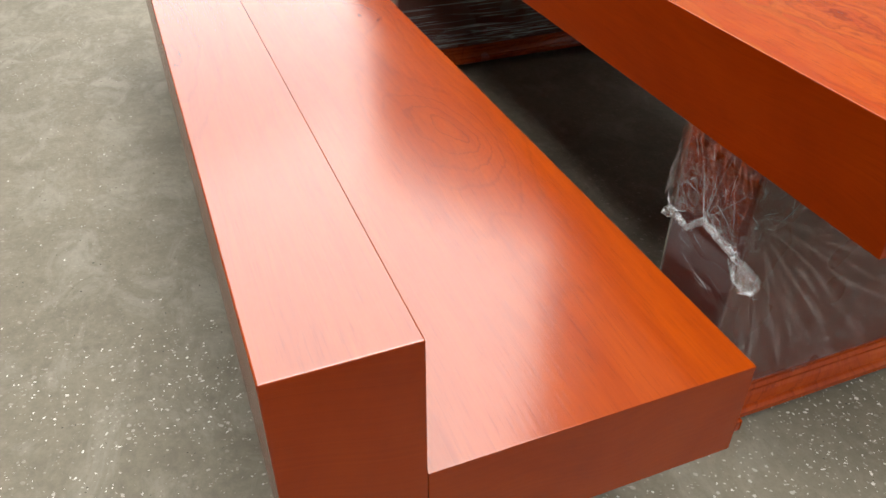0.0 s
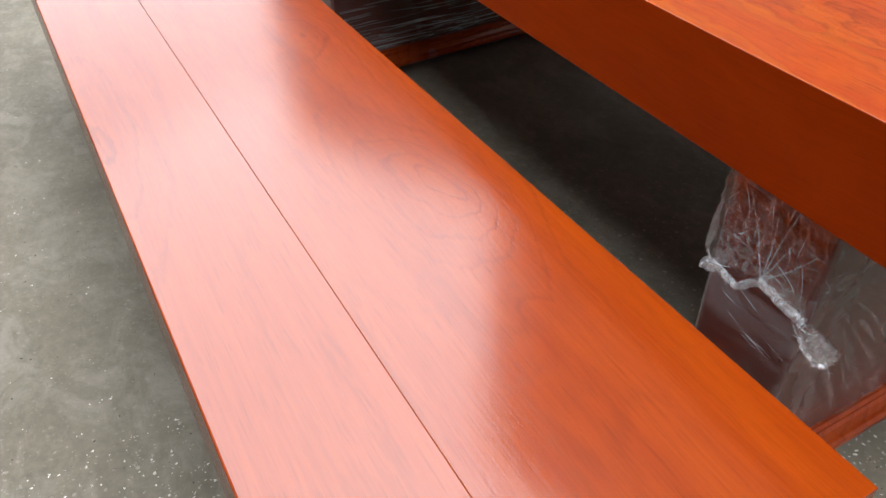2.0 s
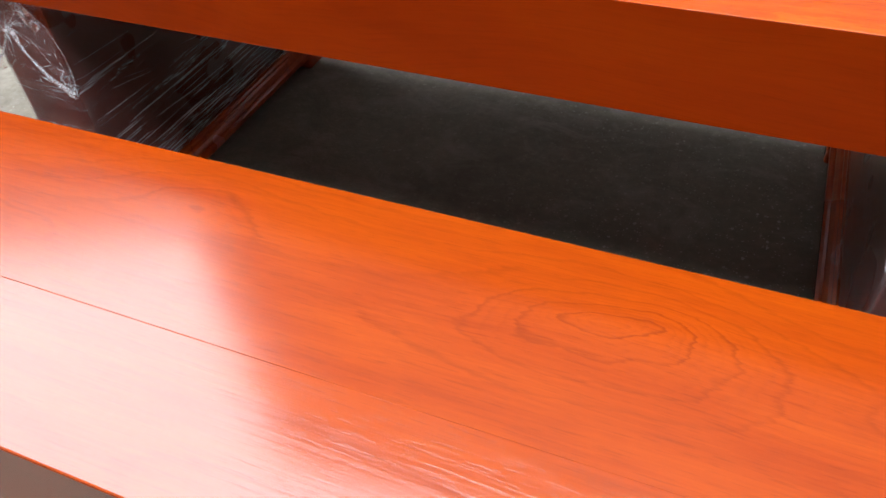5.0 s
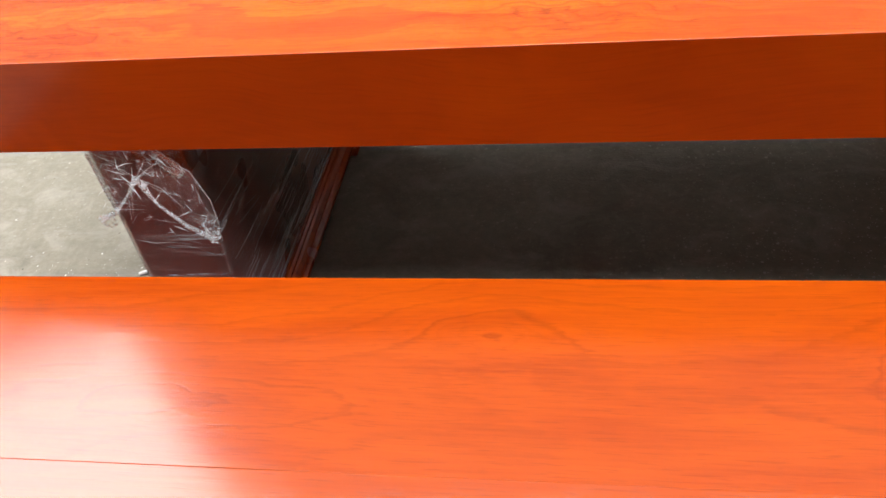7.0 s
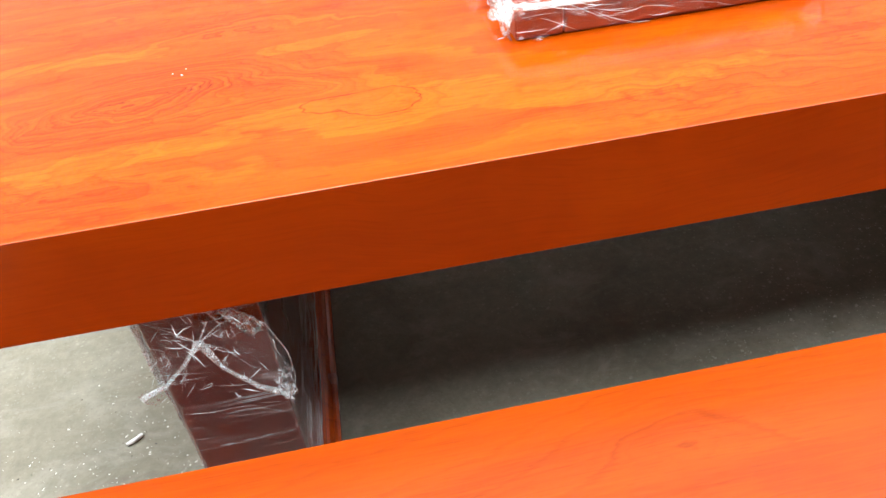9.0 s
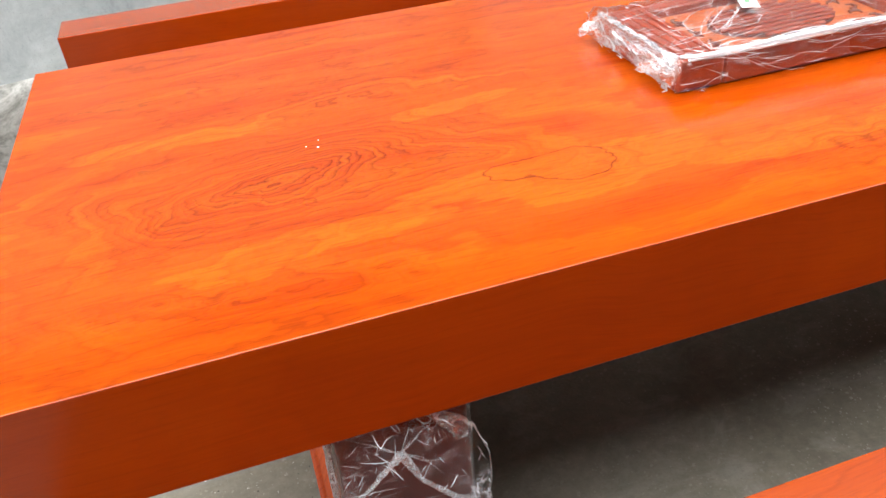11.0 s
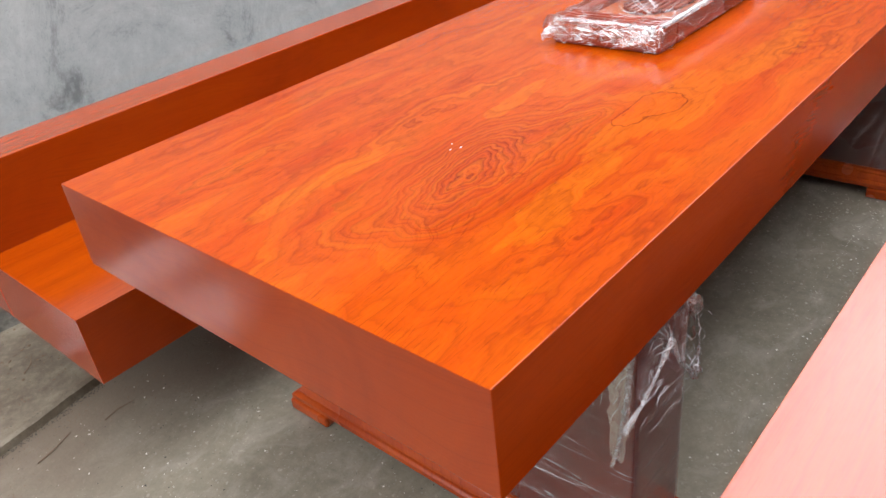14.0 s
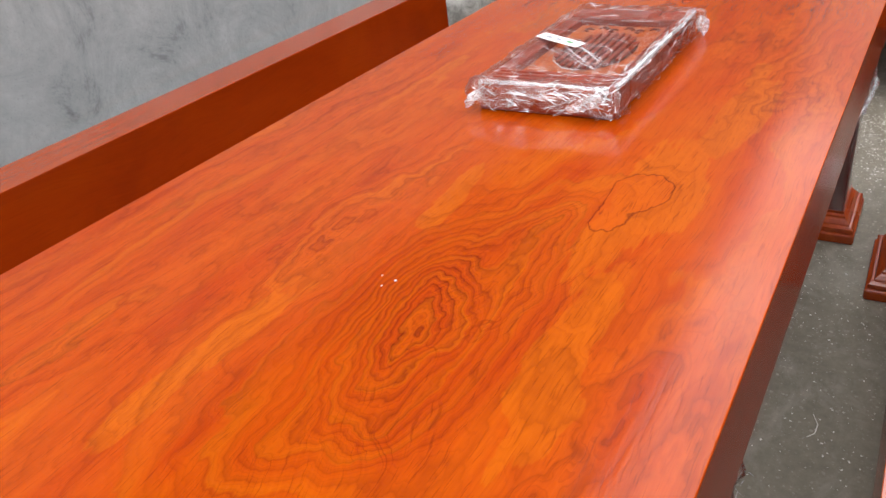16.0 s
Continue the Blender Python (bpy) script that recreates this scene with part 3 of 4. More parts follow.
# never in view; fitted to the dark wedge in the bench tops' reflection
tagged(part("far_dark_mass", far_mass(((24.0, -7.0), (15.0, -18.5)), (14.8, 19.8), 8.0), dark_sheet_mat), "unseen tall dark mass placed for its reflection in the bench tops", "building", kind="structure")
bm = bmesh.new()
NX = 260
grid = []
for i in range(NX + 1):
    x = -2 + 8 * i / NX
    col = []
    for z, y in ((0.0, PLINTH_Y), (0.1, PLINTH_Y), (0.2, PLINTH_Y), (0.3, PLINTH_Y), (0.385, PLINTH_Y), (0.405, PLINTH_Y - 0.02), (0.412, WALL_Y - 0.02)):
        w = 0.022 * noise.noise(Vector((x * 3.1, z * 4, 0.3))) + 0.010 * noise.noise(Vector((x * 11, z * 14, 2.0)))
        col.append(bm.verts.new((x, y + w, z + 0.4 * w)))
    grid.append(col)
for a, b2 in zip(grid, grid[1:]):
    for k in range(len(a) - 1):
        bm.faces.new((a[k], b2[k], b2[k + 1], a[k + 1]))
bmesh.ops.recalc_face_normals(bm, faces=bm.faces)
tagged(part("wall_plinth", bm, plinth_mat, smooth=True), "rough stained cement plinth along the wall foot", "plinth", kind="structure")
bm = bmesh.new()
grid = []
for i in range(NX + 1):
    x = -2 + 8 * i / NX
    edge = strip_edge(x) + 0.008 * noise.noise(Vector((x * 5, 0, 0))) + 0.004 * noise.noise(Vector((x * 23, 4, 0)))
    h = 0.028 + 0.006 * noise.noise(Vector((x * 2, 3, 0)))
    grid.append([bm.verts.new(p) for p in ((x, edge + 0.004, -0.01), (x, edge, h * 0.8), (x, edge - 0.012, h), (x, -2.72, h + 0.006))])
for a, b2 in zip(grid, grid[1:]):
    for k in range(3):
        bm.faces.new((a[k], b2[k], b2[k + 1], a[k + 1]))
bmesh.ops.recalc_face_normals(bm, faces=bm.faces)
tagged(part("floor_edge", bm, step_mat), "dusty raised concrete strip along the wall", "kerb", kind="structure")


def dark_sheet(outline):
    bm = bmesh.new()
    low = [bm.verts.new((x, y, 4.0)) for x, y in outline]
    top = [bm.verts.new((x, y, 4.08)) for x, y in outline]
    bm.faces.new(low)
    bm.faces.new(top[::-1])
    for i in range(len(low)):
        k = (i + 1) % len(low)
        bm.faces.new((low[i], top[i], top[k], low[k]))
    bmesh.ops.recalc_face_normals(bm, faces=bm.faces)
    return bm


# added overhead out of view, its edge set by how much sky light enters
tagged(part("sky_screen_north", dark_sheet([(-14, 1.3), (16, 1.3), (16, 3.6), (-14, 3.6)]), dark_sheet_mat), "unseen dark sheet that holds back sky light from the north", "roof", kind="structure")
# unseen walls added all round, as high as the low sky needs blocking
tagged(part("screen_wall_north", block(-14, 16, 3.4, 3.6, 0, 4.0, 0), wall_mat), "unseen plain grey wall that closes off low sky light", "wall", kind="structure")
tagged(part("screen_wall_west", block(-14.2, -14, -3, 3.6, 0, 7.0, 0), wall_mat), "unseen plain grey wall that closes off low sky light", "wall", kind="structure")
# added out of view to darken the floor under the crosswise bench
tagged(part("low_light_block", block(-1.56, -1.46, -2.1, 0.8, 0, 0.28, 0), plinth_mat), "unseen low block that keeps light from under the crosswise bench", "kerb", kind="structure")
tagged(part("screen_wall_east", block(16, 16.2, -3, 3.6, 0, 4.0, 0), wall_mat), "unseen plain grey wall that closes off low sky light", "wall", kind="structure")

# ---- table ----
TX0, TX1, TY0, TY1, TZ0, TZ1 = -0.009, 2.487, -1.693, -0.758, 0.598, 0.762
table = thing("tea_table", "long orange lacquered slab table with bold grain", "table")
table.rotation_euler.z = radians(-0.32)
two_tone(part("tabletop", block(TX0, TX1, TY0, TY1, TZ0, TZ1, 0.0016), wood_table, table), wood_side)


def pedestal(parent, x0, x1, y0, y1, top, seed, sheet=None):
    col = part("column", block(x0, x1, y0, y1, 0.084, top - 0.001, 0.003), wood_dark, parent, "dark red wooden column under film")
    base = part("base_moulding", ring_stack(x0, x1, y0, y1, MOULD), wood_base, parent)
    f = 0.13
    for fx in ((x0 - 0.042, x1 + 0.042),):
        for fy in ((y0 - 0.042, y0 - 0.042 + f), (y1 + 0.042 - f, y1 + 0.042)):
            part("foot", block(fx[0], fx[1], fy[0], fy[1], 0.0, 0.031, 0.006), wood_base, parent)
    w = part("film_wrap", wrap_sheet(x0, x1, y0, y1, 0.07, top - 0.004, 0.003, 0.0025, seed), sheet or film, parent, "clear stretch film drawn tight", smooth=True)
    w.visible_shadow = False
    return col


PA = (0.235, 0.412, -1.65, -0.792)
PB = (1.962, 2.132, -1.65, -0.786)
pedestal(table, *PA, TZ0, 1.0, film_rayed)
pedestal(table, *PB, TZ0, 5.0)


# ---- benches: thick seat with a low raised back ----
def bench(name, label, x0, x1, y_out, y_in, y_edge, peds, group):
    """Back rail from y_out to y_in, seat on to y_edge; peds: rectangles of the two columns."""
    b = thing(name, label, "bench", group)
    s = 1 if y_edge > y_out else -1
    lo, hi = sorted((y_out, y_in))
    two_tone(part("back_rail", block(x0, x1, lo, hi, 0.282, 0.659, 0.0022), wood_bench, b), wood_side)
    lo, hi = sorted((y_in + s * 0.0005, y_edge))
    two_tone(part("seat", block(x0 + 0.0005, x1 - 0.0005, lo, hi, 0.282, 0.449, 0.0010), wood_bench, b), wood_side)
    for k, p in enumerate(peds):
        pedestal(b, *p, 0.282, 11.0 + 3 * k)
    return b


near_bench = bench("bench", "orange lacquered slab bench with low raised back", 0.0, 2.50, 0.0, -0.166, -0.628,
                   [(0.48, 0.68, -0.658, -0.12), (2.16, 2.36, -0.645, -0.065)], "slab benches round the table")
part("foam_pad", block(0.482, 0.682, -0.660, -0.6295, 0.2825, 0.290, 0.003), foam_mat, near_bench, "white foam pad on the column top")
bench("bench", "orange lacquered slab bench set along the wall", 0.104, 2.515, -2.392, -2.251, -1.812,
                  [(0.40, 0.60, -2.15, -1.87), (1.84, 2.040, -2.15, -1.88)], "slab benches round the table")


cross_bench = bench("bench", "orange lacquered slab bench standing crosswise beyond the others", 0.0, 2.62, 0.0, -0.166, -0.630,
                    [(0.42, 0.62, -0.60, -0.10), (2.0, 2.2, -0.60, -0.10)], "slab benches round the table")
cross_bench.matrix_world = pose(-1.42, -1.95, 0, 0, 0, 90)


# ---- loose film tails on the table's columns ----
def crumple_sheet(a, b, amp, seed, n=26, m=16):
    """A slack sheet of film between two lines of points, creased by noise."""
    def along(line, t):
        t *= len(line) - 1
        i = min(int(t), len(line) - 2)
        return Vector(line[i]).lerp(Vector(line[i + 1]), t - i)
    bm = bmesh.new()
    rows = []
    for i in range(n + 1):
        p, q = along(a, i / n), along(b, i / n)
        row = []
        for j in range(m + 1):
            v = j / m
            c = p.lerp(q, v)
            k = Vector((i * 0.42 + seed, j * 0.22, seed * 0.7))
            f = noise.noise(k) + 0.7 * noise.noise(k * 2.7)
            swell = math.sin(math.pi * v)
            row.append(bm.verts.new(c + Vector((0.4 * amp * f, amp * (0.6 * swell + f), 0.5 * amp * noise.noise(k * 1.9)))))
        rows.append(row)
    for p, q in zip(rows, rows[1:]):
        for j in range(m):
            bm.faces.new((p[j], q[j], q[j + 1], p[j + 1]))
    return bm


def film_tail(label, twists, sheets, knot, strands, seed, bubbles=(), rims=()):
    """Torn film on a column: rolled twists, slack sheets and fine creases that run out from the knot."""
    t = thing("film_tail", label, "plastic film", "film tails")
    pick = random.Random(seed)
    made = [part("twist", crumple_tube(path, radii, seed + k, 12, 8, 0.5, 0.8), film_thread, t) for k, (path, radii) in enumerate(twists)]
    made += [part("sheet", crumple_sheet(a, b, amp, seed + 3.3 * k), film_bunched, t) for k, (a, b, amp) in enumerate(sheets)]
    made += [part("bubble", crumple_tube(path, radii, seed + 5.1 * k, 18, 9, 0.28, 0.7), film_clear, t, smooth=True) for k, (path, radii) in enumerate(bubbles)]
    made += [part("rim", crumple_tube(path, [0.0010] * len(path), seed, 6, 8, 0.5), film_thread, t) for path in rims]
    for (x0, x1, z0, z1, y) in strands:
        for k in range(5):
            end = (pick.uniform(x0, x1), y - pick.uniform(0.0, 0.012), pick.uniform(z0, z1))
            mid = tuple((p + q) / 2 + pick.uniform(-0.008, 0.008) for p, q in zip(knot, end))
            made.append(part("crease", crumple_tube([knot, mid, end], [0.0011, 0.0008, 0.0005], k, 5, 5, 0.3), film_thread, t))
    for p in made:
        p.visible_shadow = False
    return t


tail_knotted = film_tail("crumpled clear film knotted round a dark column",
          [([(0.418, -0.788, 0.395), (0.385, -0.780, 0.412), (0.345, -0.774, 0.408), (0.306, -0.770, 0.450), (0.270, -0.780, 0.432), (0.232, -0.788, 0.420)], [0.010, 0.007, 0.005, 0.007, 0.007, 0.009]),
           ],
          [([(0.412, -0.792, 0.598), (0.33, -0.792, 0.598), (0.235, -0.792, 0.598)], [(0.412, -0.790, 0.405), (0.306, -0.772, 0.455), (0.232, -0.786, 0.422)], 0.007),
           ([(0.236, -0.788, 0.430), (0.205, -0.786, 0.425), (0.165, -0.790, 0.415)], [(0.230, -0.786, 0.405), (0.205, -0.780, 0.372), (0.172, -0.786, 0.392)], 0.010),
           ([(0.413, -0.790, 0.585), (0.412, -0.784, 0.53), (0.411, -0.772, 0.475)], [(0.414, -0.793, 0.50), (0.413, -0.785, 0.44), (0.412, -0.788, 0.395)], 0.008),
           ([(0.228, -0.80, 0.59), (0.226, -0.80, 0.50), (0.228, -0.795, 0.43)], [(0.226, -0.87, 0.58), (0.224, -0.86, 0.50), (0.226, -0.83, 0.42)], 0.006)],
          (0.306, -0.772, 0.45), [(0.24, 0.41, 0.52, 0.59, -0.790)], 3,
          [([(0.240, -0.783, 0.420), (0.222, -0.780, 0.414), (0.202, -0.780, 0.406), (0.184, -0.782, 0.398), (0.172, -0.784, 0.394)], [0.008, 0.013, 0.020, 0.021, 0.011])])
tail_torn = film_tail("torn clear film hanging from a dark column",
          [([(2.051, -0.780, 0.534), (2.030, -0.776, 0.480), (1.990, -0.774, 0.430), (1.948, -0.780, 0.392)], [0.006, 0.003, 0.004, 0.006]),
           ([(2.051, -0.780, 0.534), (2.085, -0.784, 0.492), (2.125, -0.790, 0.450), (2.168, -0.795, 0.428)], [0.005, 0.0025, 0.003, 0.005]),
           ([(2.134, -0.800, 0.57), (2.138, -0.808, 0.46), (2.136, -0.818, 0.38), (2.138, -0.830, 0.31)], [0.005, 0.004, 0.003, 0.004])],
          [([(2.052, -0.781, 0.534), (2.030, -0.776, 0.480), (1.950, -0.780, 0.394)], [(2.035, -0.794, 0.600), (1.955, -0.790, 0.535), (1.935, -0.786, 0.440)], 0.009),
           ([(2.125, -0.796, 0.600), (2.128, -0.797, 0.52), (2.126, -0.796, 0.45)], [(2.055, -0.792, 0.600), (2.052, -0.784, 0.55), (2.090, -0.788, 0.480)], 0.007),
           ([(2.130, -0.800, 0.600), (2.134, -0.803, 0.46), (2.134, -0.812, 0.32)], [(2.131, -0.86, 0.600), (2.133, -0.84, 0.46), (2.134, -0.835, 0.33)], 0.006),
           ([(2.130, -0.795, 0.452), (2.150, -0.795, 0.445), (2.172, -0.797, 0.436)], [(2.132, -0.797, 0.425), (2.150, -0.797, 0.405), (2.165, -0.797, 0.415)], 0.006)],
          (2.051, -0.781, 0.534), [(1.97, 2.12, 0.54, 0.598, -0.792), (1.965, 2.12, 0.40, 0.50, -0.793)], 8,
          [([(1.960, -0.782, 0.415), (1.950, -0.780, 0.398), (1.942, -0.780, 0.386)], [0.008, 0.013, 0.006]),
           ([(2.010, -0.786, 0.585), (1.985, -0.780, 0.565), (1.972, -0.780, 0.548), (1.980, -0.782, 0.530)], [0.005, 0.012, 0.014, 0.004])],
          [[(2.005, -0.790, 0.590), (1.955, -0.788, 0.540), (1.936, -0.786, 0.480), (1.935, -0.784, 0.430), (1.944, -0.781, 0.394)]])

def filaments(parent, label, seed, fields):
    """Highlights on film creases, put in as one mesh of white threads: fields of (count, low corner, high corner,
    direction, spread, length range, thickness range).
    """
    pick = random.Random(seed)
    verts, faces = [], []
    for count, lo, hi, along, spread, length, thick in fields:
        along = Vector(along).normalized()
        for k in range(count):
            c = Vector([pick.uniform(p, q) for p, q in zip(lo, hi)])
            d = along.copy()
            for axis in range(3):
                if hi[axis] - lo[axis] > 0.008:
                    d[axis] += pick.gauss(0, spread)
            d.normalize()
            side = d.cross(Vector((0.31, 0.52, 0.79))).normalized()
            up = d.cross(side)
            half, r = pick.uniform(*length) / 2, pick.uniform(*thick)
            bend = side * pick.uniform(-0.15, 0.15) * half
            base = len(verts)
            for u in (-1.0, -0.45, 0.1, 0.6, 1.0):
                w = r * (1.0 - abs(u) ** 2 * 0.85) * pick.uniform(0.5, 1.2)
                m = c + d * half * u + bend * (1 - u * u)
                m = Vector([min(max(q, a - 0.004), b2 + 0.004) for q, a, b2 in zip(m, lo, hi)])
                for a in (0.0, 2.09, 4.19):
                    verts.append(m + side * math.cos(a) * w + up * math.sin(a) * w)
            for q in range(4):
                for a in range(3):
                    i, j = base + q * 3 + a, base + q * 3 + (a + 1) % 3
                    faces.append((i, j, j + 3, i + 3))
    me = bpy.data.meshes.new("crease_highlights")
    me.from_pydata([tuple(v) for v in verts], [], faces)
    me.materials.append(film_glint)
    ob = new("crease_highlights", me)
    ob.parent = parent
    ob.visible_shadow = False
    return tagged(ob, label, kind="stuff")


# white threads stand in for reflections along the film's creases
filaments(tail_knotted, "fine white highlights along film creases", 21, [
    (18, (0.24, -0.784, 0.45), (0.41, -0.778, 0.592), (0.3, 0, 1.0), 0.55, (0.010, 0.060), (0.0002, 0.0006)),
    (9, (0.36, -0.784, 0.40), (0.414, -0.776, 0.50), (0.6, 0, 1.0), 0.6, (0.010, 0.040), (0.0004, 0.0010)),
    (16, (0.165, -0.792, 0.375), (0.235, -0.772, 0.425), (1.0, 0, 0.2), 0.5, (0.006, 0.025), (0.0003, 0.0008)),
    (16, (0.226, -0.90, 0.45), (0.229, -0.80, 0.595), (0, 0.5, 1.0), 0.7, (0.010, 0.050), (0.0003, 0.0008)),
    (8, (0.24, -0.7885, 0.30), (0.41, -0.7865, 0.40), (1.0, 0, 0.25), 0.2, (0.03, 0.09), (0.0002, 0.0005))])
filaments(tail_torn, "fine white highlights along film creases", 22, [
    (30, (1.945, -0.782, 0.41), (2.03, -0.766, 0.575), (0.2, 0, 1.0), 0.6, (0.006, 0.032), (0.0003, 0.0010)),
    (18, (1.936, -0.786, 0.39), (1.96, -0.772, 0.47), (0.1, 0, 1.0), 0.7, (0.005, 0.018), (0.0005, 0.0013)),
    (30, (2.045, -0.786, 0.49), (2.128, -0.776, 0.594), (0.3, 0, 1.0), 0.6, (0.010, 0.045), (0.0003, 0.0009)),
    (9, (2.06, -0.785, 0.43), (2.135, -0.777, 0.50), (1.0, 0, -0.7), 0.3, (0.010, 0.040), (0.0003, 0.0006)),
    (20, (2.1335, -0.87, 0.40), (2.137, -0.80, 0.595), (0, 0.1, 1.0), 0.3, (0.015, 0.07), (0.0003, 0.0008)),
    (10, (1.97, -0.7825, 0.36), (2.13, -0.7815, 0.48), (1.0, 0, 0.12), 0.08, (0.03, 0.10), (0.0002, 0.0004))])
filaments(table, "fine white highlights along film creases", 23, [
    (60, (1.955, -1.62, 0.09), (1.957, -0.80, 0.26), (0, 1, 0.01), 0.02, (0.06, 0.30), (0.0005, 0.0014)),
    (40, (1.955, -1.62, 0.30), (1.957, -0.80, 0.58), (0, 1, 0.12), 0.08, (0.05, 0.22), (0.0003, 0.0009)),
    (34, (2.137, -1.62, 0.10), (2.139, -0.86, 0.57), (0, 1, 0.04), 0.05, (0.06, 0.32), (0.0002, 0.0007))])

# ---- tea tray wrapped in film, on the table ----
TRX0, TRX1, TRY0, TRY1, TRZ = 1.004, 1.502, -1.345, -1.092, 0.7625
tray = thing("tea_tray", "slatted red wooden tea tray wrapped in clear film", "tray")
RW = 0.040
for x0, x1, y0, y1 in ((TRX0, TRX0 + RW * 1.6, TRY0, TRY1), (TRX1 - RW * 2.0, TRX1, TRY0, TRY1)):
    part("end_rail", block(x0, x1, y0, y1, TRZ, TRZ + 0.050, 0.006, 3), wood_tray, tray)
for y0, y1 in ((TRY0, TRY0 + RW * 0.7), (TRY1 - RW * 0.7, TRY1)):
    part("side_rail", block(TRX0 + RW * 1.6 + 0.001, TRX1 - RW * 2.0 - 0.001, y0, y1, TRZ, TRZ + 0.049, 0.005, 3), wood_tray, tray)
PX0, PX1 = TRX0 + RW * 1.6, TRX1 - RW * 2.0
part("carved_panel", block(PX0, PX1, TRY0 + RW * 0.7, TRY1 - RW * 0.7, TRZ + 0.012, TRZ + 0.032, 0.001), wood_tray_pale, tray, "pale orange panel")
OX, OY, ORX, ORY = (PX0 + PX1) / 2, (TRY0 + TRY1) / 2, 0.115, 0.072
bm = bmesh.new()
bmesh.ops.create_circle(bm, cap_ends=True, segments=40, radius=1)
bmesh.ops.scale(bm, vec=(ORX, ORY, 1), verts=bm.verts)
bmesh.ops.translate(bm, vec=(OX, OY, TRZ + 0.0325), verts=bm.verts)
part("drain_oval", bm, wood_tray_dark, tray, "dark oval drain")
for k in range(9):
    y = (k - 4) * ORY * 2 / 9.4
    w = ORX * math.sqrt(max(0.05, 1 - (y / ORY) ** 2)) - 0.003
    part("slat", block(OX - w, OX + w, OY + y - 0.0048, OY + y + 0.0048, TRZ + 0.033, TRZ + 0.039, 0.0015, 1), wood_tray, tray)
for k in range(12):
    side, j = divmod(k, 6)
    cx = OX + (ORX + 0.022 + 0.012 * (j % 2)) * (1 if side else -1)
    cy = OY + (j - 2.5) * 0.027
    turn = (0.8 if j % 2 else 2.4) + 2.2 * side
    arc = [(cx + 0.010 * math.cos(turn + a), cy + 0.010 * math.sin(turn + a), TRZ + 0.033) for a in (0.0, 1.0, 2.0, 3.0, 4.0)]
    part("carved_scroll", crumple_tube(arc, [0.0012, 0.0026, 0.0030, 0.0026, 0.0012], k, 8, 4, 0.1), wood_tray_dark, tray, "dark carved scroll")
for k in range(4):
    x = TRX1 - 0.068 + k * 0.0165
    part("groove_bead", block(x - 0.0055, x + 0.0055, TRY0 + 0.016, TRY1 - 0.016, TRZ + 0.049, TRZ + 0.0525, 0.0015, 1), wood_tray, tray)
label = part("paper_label", block(-0.055, 0.055, -0.015, 0.015, 0, 0.0008, 0), paper_mat, tray, "white paper label with a green mark")
label.matrix_world = pose(1.250, -1.292, TRZ + 0.0535, 0, 3, 68)
for x, w, mat in ((-0.030, 0.018, grey_print), (-0.004, 0.012, grey_print), (0.026, 0.016, green_mat)):
    p = part("print_bar", block(x - w / 2, x + w / 2, -0.005, 0.004, 0.0009, 0.0013, 0), mat, label)
bm = bmesh.new()
NU, NV = 120, 72
grid = []
for i in range(NU + 1):
    row = []
    for j in range(NV + 1):
        u, v = i / NU * 2 - 1, j / NV * 2 - 1
        # a slack sheet over the tray, tucked in at the foot
        cx, cy = (TRX0 + TRX1) / 2, (TRY0 + TRY1) / 2
        hx, hy = (TRX1 - TRX0) / 2 + 0.006, (TRY1 - TRY0) / 2 + 0.006
        a, c = max(-1, min(1, u * 1.22)), max(-1, min(1, v * 1.45))
        over = max(abs(u * 1.22) - 1, 0) / 0.22, max(abs(v * 1.45) - 1, 0) / 0.45
        down = min(1, max(over))
        wr = noise.noise(Vector((u * 8, v * 5, 1.0))) + 0.7 * noise.noise(Vector((u * 20 + 3, v * 13, 5.0))) + 0.5 * abs(noise.noise(Vector((u * 44, v * 30, 9.0))))
        rim = max(abs(u * 1.22), abs(v * 1.45)) ** 3
        z = TRZ + 0.057 + 0.005 * wr * min(1.4, 0.35 + rim) - down * 0.051
        inside = max(0, 1 - max(abs(u * 1.22), abs(v * 1.45)) ** 6)
        z -= 0.012 * inside * (0.6 + wr * 0.4)
        out = 0.013 * down * wr + 0.008 * math.sin(down * 3.1)
        x = cx + a * hx + math.copysign(out, u) * (over[0] > 0)
        y = cy + c * hy + math.copysign(out, v) * (over[1] > 0)
        z = max(z, TRZ + 0.003 + 0.010 * down * max(0, math.sin(u * 3.0 + 1.6) * (over[0] > 0 or over[1] > 0)))
        row.append(bm.verts.new((x, y, z)))
    grid.append(row)
for a, c in zip(grid, grid[1:]):
    for j in range(NV):
        bm.faces.new((a[j], c[j], c[j + 1], a[j + 1]))
wrap = part("film_wrap", bm, film_tray, tray, "crinkled clear film with white glints", smooth=True)
wrap.visible_shadow = False
tail = part("film_tail_end", crumple_tube([(1.515, -1.33, TRZ + 0.035), (1.525, -1.345, TRZ + 0.030), (1.535, -1.352, TRZ + 0.014)], [0.006, 0.009, 0.004], 3.0, 14, 8, 0.6, 0.6), film_fold, tray)
tail.visible_shadow = False
for path, radii in (([(1.500, -1.10, TRZ + 0.05), (1.522, -1.125, TRZ + 0.036), (1.528, -1.165, TRZ + 0.022)], [0.008, 0.012, 0.006]),
                    ([(1.02, -1.085, TRZ + 0.03), (0.995, -1.078, TRZ + 0.020), (0.985, -1.09, TRZ + 0.012)], [0.008, 0.018, 0.008])):
    p = part("gathered_film", crumple_tube(path, radii, 11.0 + path[0][1] * 9, 16, 9, 0.7, 0.6), film_fold, tray)
    p.visible_shadow = False

